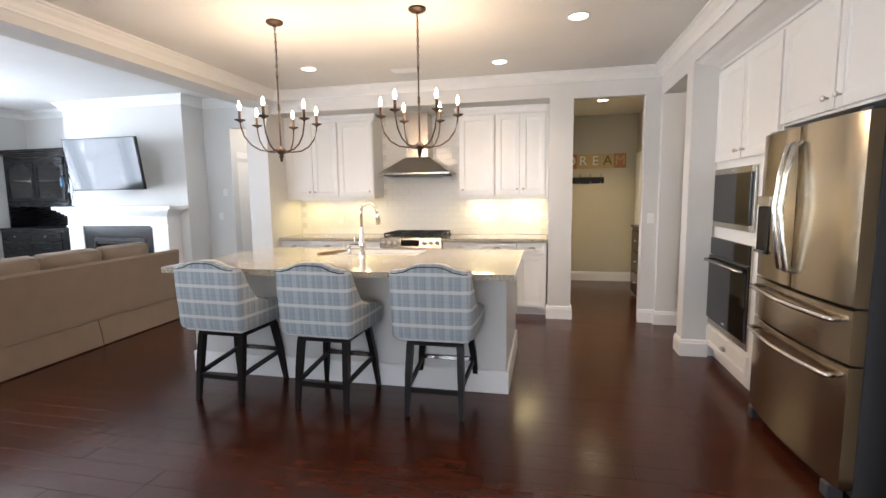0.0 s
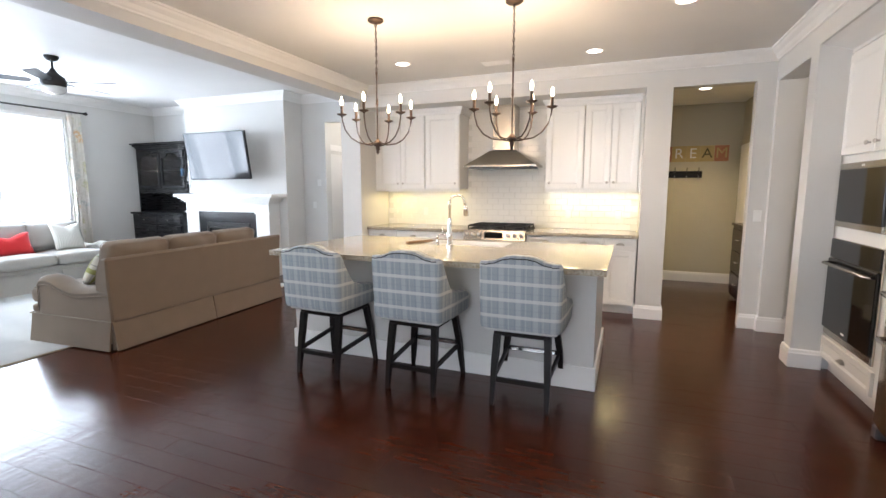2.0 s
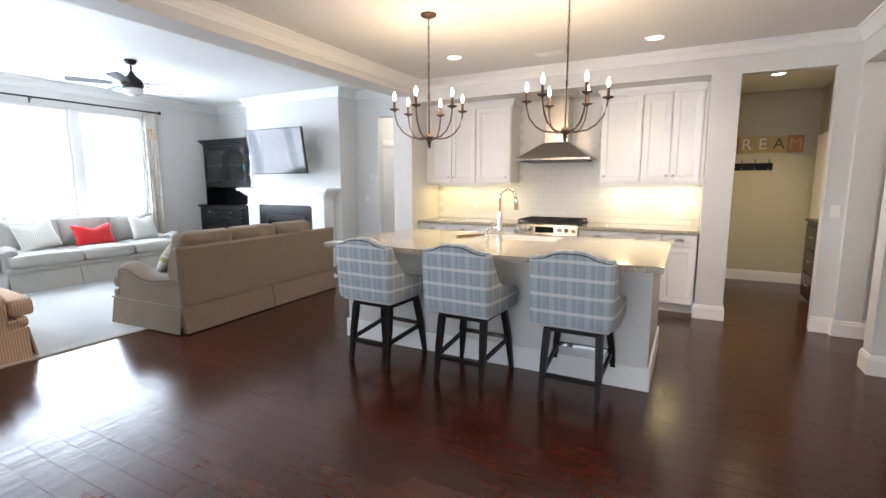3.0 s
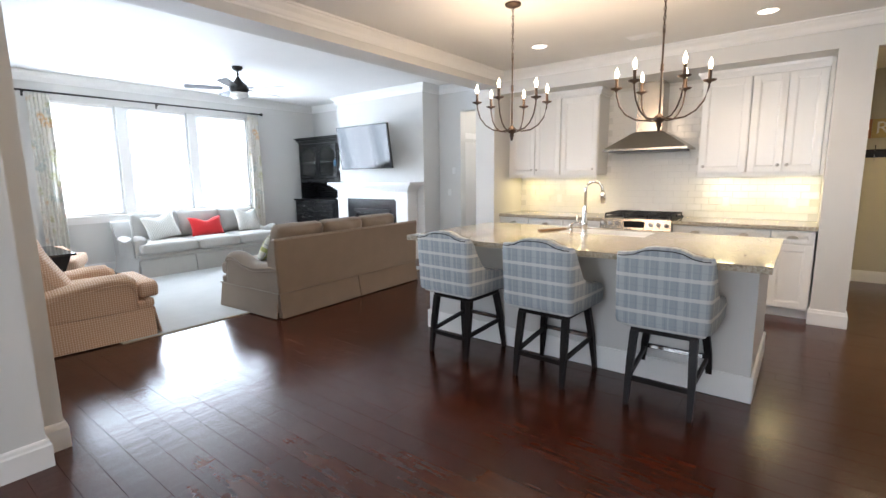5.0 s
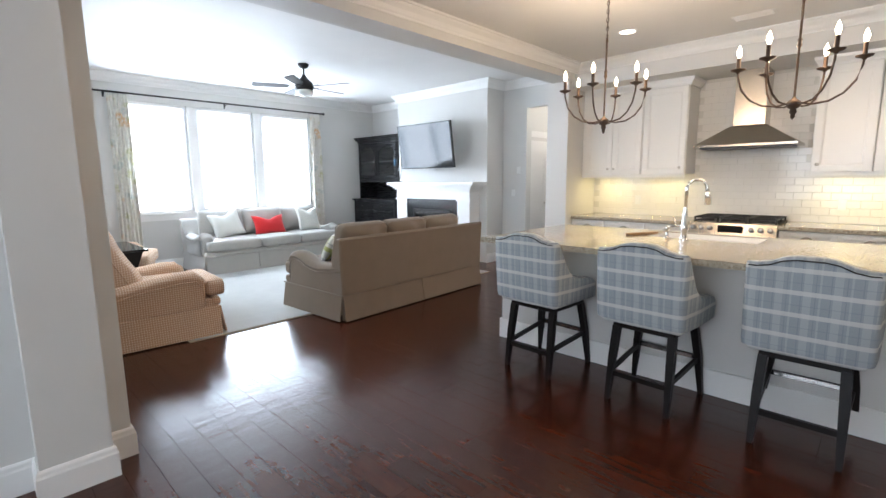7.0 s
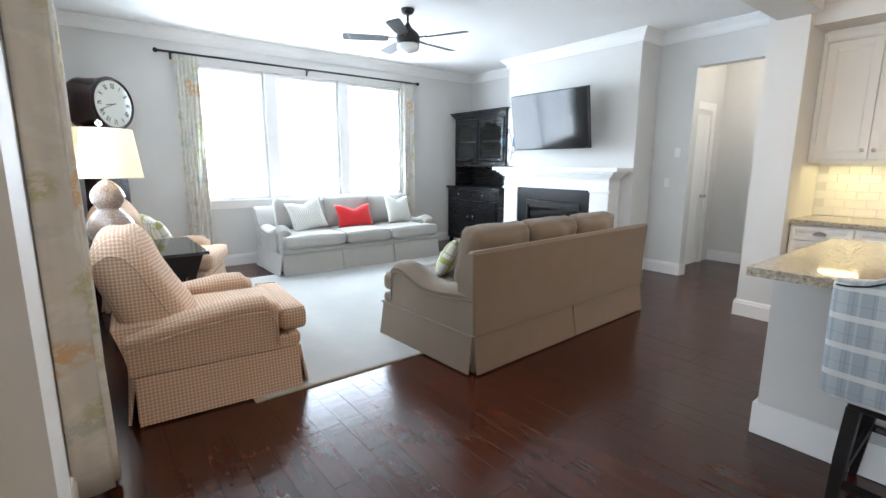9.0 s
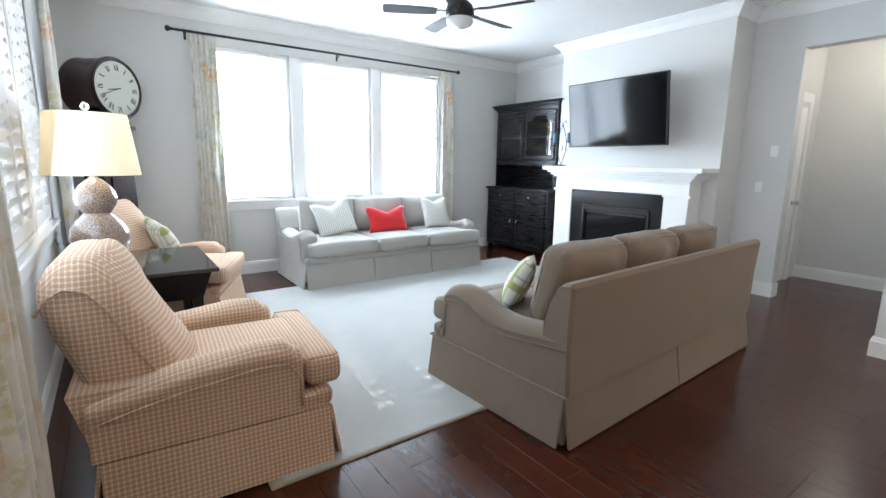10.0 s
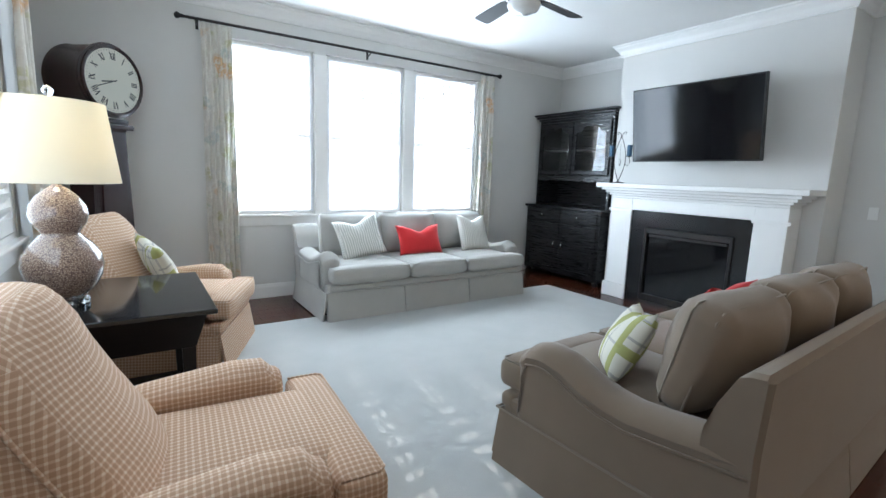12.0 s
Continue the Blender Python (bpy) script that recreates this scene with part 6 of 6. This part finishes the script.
curtain("floral_curtain", (-8.02, 1.325), (-7.76, 1.325), .02, 2.70, 5, .03, cl + ", by the clock")


def rod(name, p0, p1, z, wall_n, label):
    a, b = Vector((*p0, 0)), Vector((*p1, 0))
    c = (a + b) / 2
    e = thing(name, (c.x, c.y, z), math.degrees(math.atan2(b.y - a.y, b.x - a.x)), label, "curtain rod", "curtain rods")
    h = (b - a).length / 2
    part("pole", tube(bmesh.new(), [(-h, 0, 0), (h, 0, 0)], .013, 12), "iron", e, smooth=True, sharp=40)
    for s in (-1, 1):
        part("finial", lathe(bmesh.new(), [(.014, 0), (.020, .008), (.012, .016), (.026, .03), (.030, .045), (.022, .06), (.004, .068)], 14, m=pose(s * h, 0, 0, 0, 90 * s)), "iron", e, smooth=True)
    for x in (-h + .12, 0, h - .12):
        bm = bmesh.new()
        tube(bm, [(x, wall_n * .09, -.03), (x, wall_n * .05, -.03), (x, 0, -.016)], .007, 6)
        box(bm, x - .012, x + .012, wall_n * .092 - .004, wall_n * .092 + .001, -.07, .02)
        part("bracket", bm, "iron", e)
    bm = bmesh.new()
    for s in (-1, 1):
        for k in range(6):
            x = s * (h - .05 - k * .045)
            ring = [(x, .017 * math.cos(q * math.pi / 5), .017 * math.sin(q * math.pi / 5) - .003) for q in range(11)]
            tube(bm, ring, .002, 5)
    part("rings", bm, "iron", e)
    return e


rod("curtain_rod", (WX + .095, 2.26), (WX + .095, 5.88), 2.665, 1, "dark iron curtain rod with ball finials above the wide window")
rod("curtain_rod", (-4.64, 1.315), (-8.1, 1.315), 2.72, 1, "dark iron curtain rod with ball finials above the shutters")

# ---- hall: sign, hooks, chest ----
M["signwood"] = wood("painted_sign_wood", (0.42, 0.30, 0.12), (0.60, 0.47, 0.22), 0.6, 3, 10)
M["signred"] = wood("faded_red_paint", (0.40, 0.14, 0.08), (0.50, 0.25, 0.13), 0.6, 6, 10)
M["signgreen"] = wood("dark_olive_paint", (0.08, 0.07, 0.025), (0.16, 0.13, 0.05), 0.6, 6, 10)
sg = thing("wall_sign", (.37, 8.678, 1.94), 0, "painted wooden letter tiles spelling DREAM on a wall", "sign")
for i, c in enumerate("DREAM"):
    x = (i - 2) * .188
    tl_ = part("letter_tile", bx(x - .092, x + .092, -.02, -.001, -.115, .115, b=.003), "signred" if c in "DM" else "signwood", sg)
    cu = bpy.data.curves.new("letter", "FONT")
    cu.body, cu.size, cu.extrude, cu.align_x, cu.align_y = c, .21, .002, "CENTER", "CENTER"
    tmp = new("letter_outline", cu)
    me = bpy.data.meshes.new_from_object(tmp.evaluated_get(bpy.context.evaluated_depsgraph_get()))
    bpy.data.objects.remove(tmp)
    lt = new("letter", me)
    me.materials.clear()
    me.materials.append(M["signgreen" if c in "A" else ("trim" if c in "DRE" else "signwood")])
    lt.parent = tl_
    lt.matrix_basis = pose(x, -.0225, 0, 90)
hk = thing("coat_rack", (.22, 8.678, 1.635), 0, "dark wooden coat rack with metal hooks on the hall wall", "coat rack")
part("board", bx(-.29, .29, -.02, -.001, -.05, .05, b=.003), "legwood", hk)
for i in range(4):
    x = -.24 + i * .16
    part("hook", tube(bmesh.new(), [(x, -.02, .03), (x, -.05, .05), (x, -.055, .10)], .005, 6), "iron", hk, smooth=True)
    part("lower_hook", tube(bmesh.new(), [(x, -.02, -.02), (x, -.04, -.06), (x, -.06, -.10), (x, -.075, -.075)], .004, 6), "knob", hk, smooth=True)
cst = thing("hall_chest", (.80, 7.35, 0), -90, "dark wooden chest against the side of the hall", "chest")
part("case", bx(-.38, .38, 0, .19, .05, .95), "mahogany", cst)
part("top", bx(-.40, .40, -.02, .195, .951, .98, b=.004), "mahogany", cst)
for z in (.1, .38, .66):
    d = part("drawer", bx(-.35, .35, -.012, -.001, z, z + .25, b=.003), "mahogany", cst)
    part("pull", tube(bmesh.new(), [(-.05, -.012, z + .13), (-.04, -.03, z + .125), (.04, -.03, z + .125), (.05, -.012, z + .13)], .004, 6), "knob", d)

# small wall plates
for name, m, lab in (("thermostat", pose(-5.30, BY - .001, 1.52), "small white thermostat on the wall beside the opening"), ("light_switch", pose(-5.40, BY - .001, 1.15), "white light switch plate beside the opening"),
                     ("light_switch", pose(.70, KY - .001, 1.15), "white light switch plate by the hall opening")):
    e = thing(name, (0, 0, 0), 0, lab, name.replace("_", " "))
    e.matrix_basis = m
    part("plate", bx(-.035, .035, -.008, 0, -.055, .055, b=.002), "white", e)
    part("rocker", bx(-.015, .015, -.011, -.0085, -.03, .03), "white", e)
for x, z in ((-3.2, 1.1), (-1.2, 1.1), (-.6, 1.1)):
    e = thing("wall_outlet", (x, AY - .0085, z), 0, "white wall outlet in the tiled splashback", "outlet", "splashback outlets")
    part("plate", bx(-.035, .035, -.006, 0, -.055, .055, b=.002), "white", e)
    part("socket", bx(-.016, .016, -.008, -.0065, -.035, .035), "trim", e)

# ---- splashback tiles ----
structure("splashback", bx(-3.80, -.37, AY - .004, AY - .0005, .905, 2.495), "grout")
sp = bpy.data.objects["splashback"]
TW, TH = .152, .076
bm = bmesh.new()
box(bm, -TW / 2 + .0012, TW / 2 - .0012, -.0065, 0, .0012, TH - .0012, b=.0018)
finish(bm, False)
tile_me = bpy.data.meshes.new("tile")
bm.to_mesh(tile_me)
bm.free()
tile_me.materials.append(M["tile"])
rnd = random.Random(4)
count = 0
extra = bmesh.new()
for row in range(21):
    z = .912 + row * TH
    for col in range(24):
        x = -3.80 + TW / 2 + col * TW + (TW / 2 if row % 2 else 0)
        if x + TW / 2 > -.37:
            continue
        if z > 1.40 and not (-2.54 < x < -1.46):
            continue
        if z > 2.42:
            continue
        o = new("tile", tile_me)
        o.parent = sp
        o.matrix_basis = pose(x, AY - .004, z, rnd.uniform(-.35, .35), 0, rnd.uniform(-.3, .3))

# ---- floor boards ----
BW = .127
rnd = random.Random(11)
rows = []
y = -3.0
near = []
far = bmesh.new()


def on_floor(x0, x1, y0, y1):
    if y1 <= 1.25 and x1 <= -3.54:
        return False
    return True


board_meshes = {}


def board_mesh(L):
    k = round(L, 2)
    if k not in board_meshes:
        bm = bmesh.new()
        box(bm, -L / 2 + .0004, L / 2 - .0004, -BW / 2 + .0004, BW / 2 - .0004, -.010, 0, b=.0007)
        finish(bm, False)
        me = bpy.data.meshes.new("floor_board")
        bm.to_mesh(me)
        bm.free()
        me.materials.append(M["floor"])
        board_meshes[k] = me
    return board_meshes[k]


boards = []
r = 0
while y < 8.7:
    x = -9.2 + rnd.choice((0, -.2, -.5, -.8)) if y > 1.12 else -3.6 - rnd.choice((0, .2, .5))
    xe = 1.9 if y < 8.6 else 1.0
    while x < xe:
        L = rnd.choice((.45, .60, .75, .90, 1.05, 1.2))
        boards.append((x + L / 2, y + BW / 2, L))
        x += L
    y += BW
floor_e = new("floor")
tagged(floor_e, "dark reddish-brown hand-scraped wood floor boards", kind="structure")
boards.sort(key=lambda b: (b[0] + 2.6) ** 2 / 2.2 + (b[1] - 2.6) ** 2)
for i, (x, y, L) in enumerate(boards):
    if i < 300:
        o = new("floor_board", board_mesh(L))
        o.parent = floor_e
        o.matrix_basis = pose(x, y, rnd.uniform(-.0004, .0004), rnd.uniform(-.07, .07), rnd.uniform(-.02, .02))
    else:
        box(far, x - L / 2 + .0005, x + L / 2 - .0005, y - BW / 2 + .0005, y + BW / 2 - .0005, -.010, rnd.uniform(-.0004, .0004))
finish(far, False)
me = bpy.data.meshes.new("far_floor_boards")
far.to_mesh(me)
far.free()
fm = floor_wood(True)
me.materials.append(fm)
fo = new("far_floor_boards", me)
fo.parent = floor_e
tagged(fo, kind="stuff")
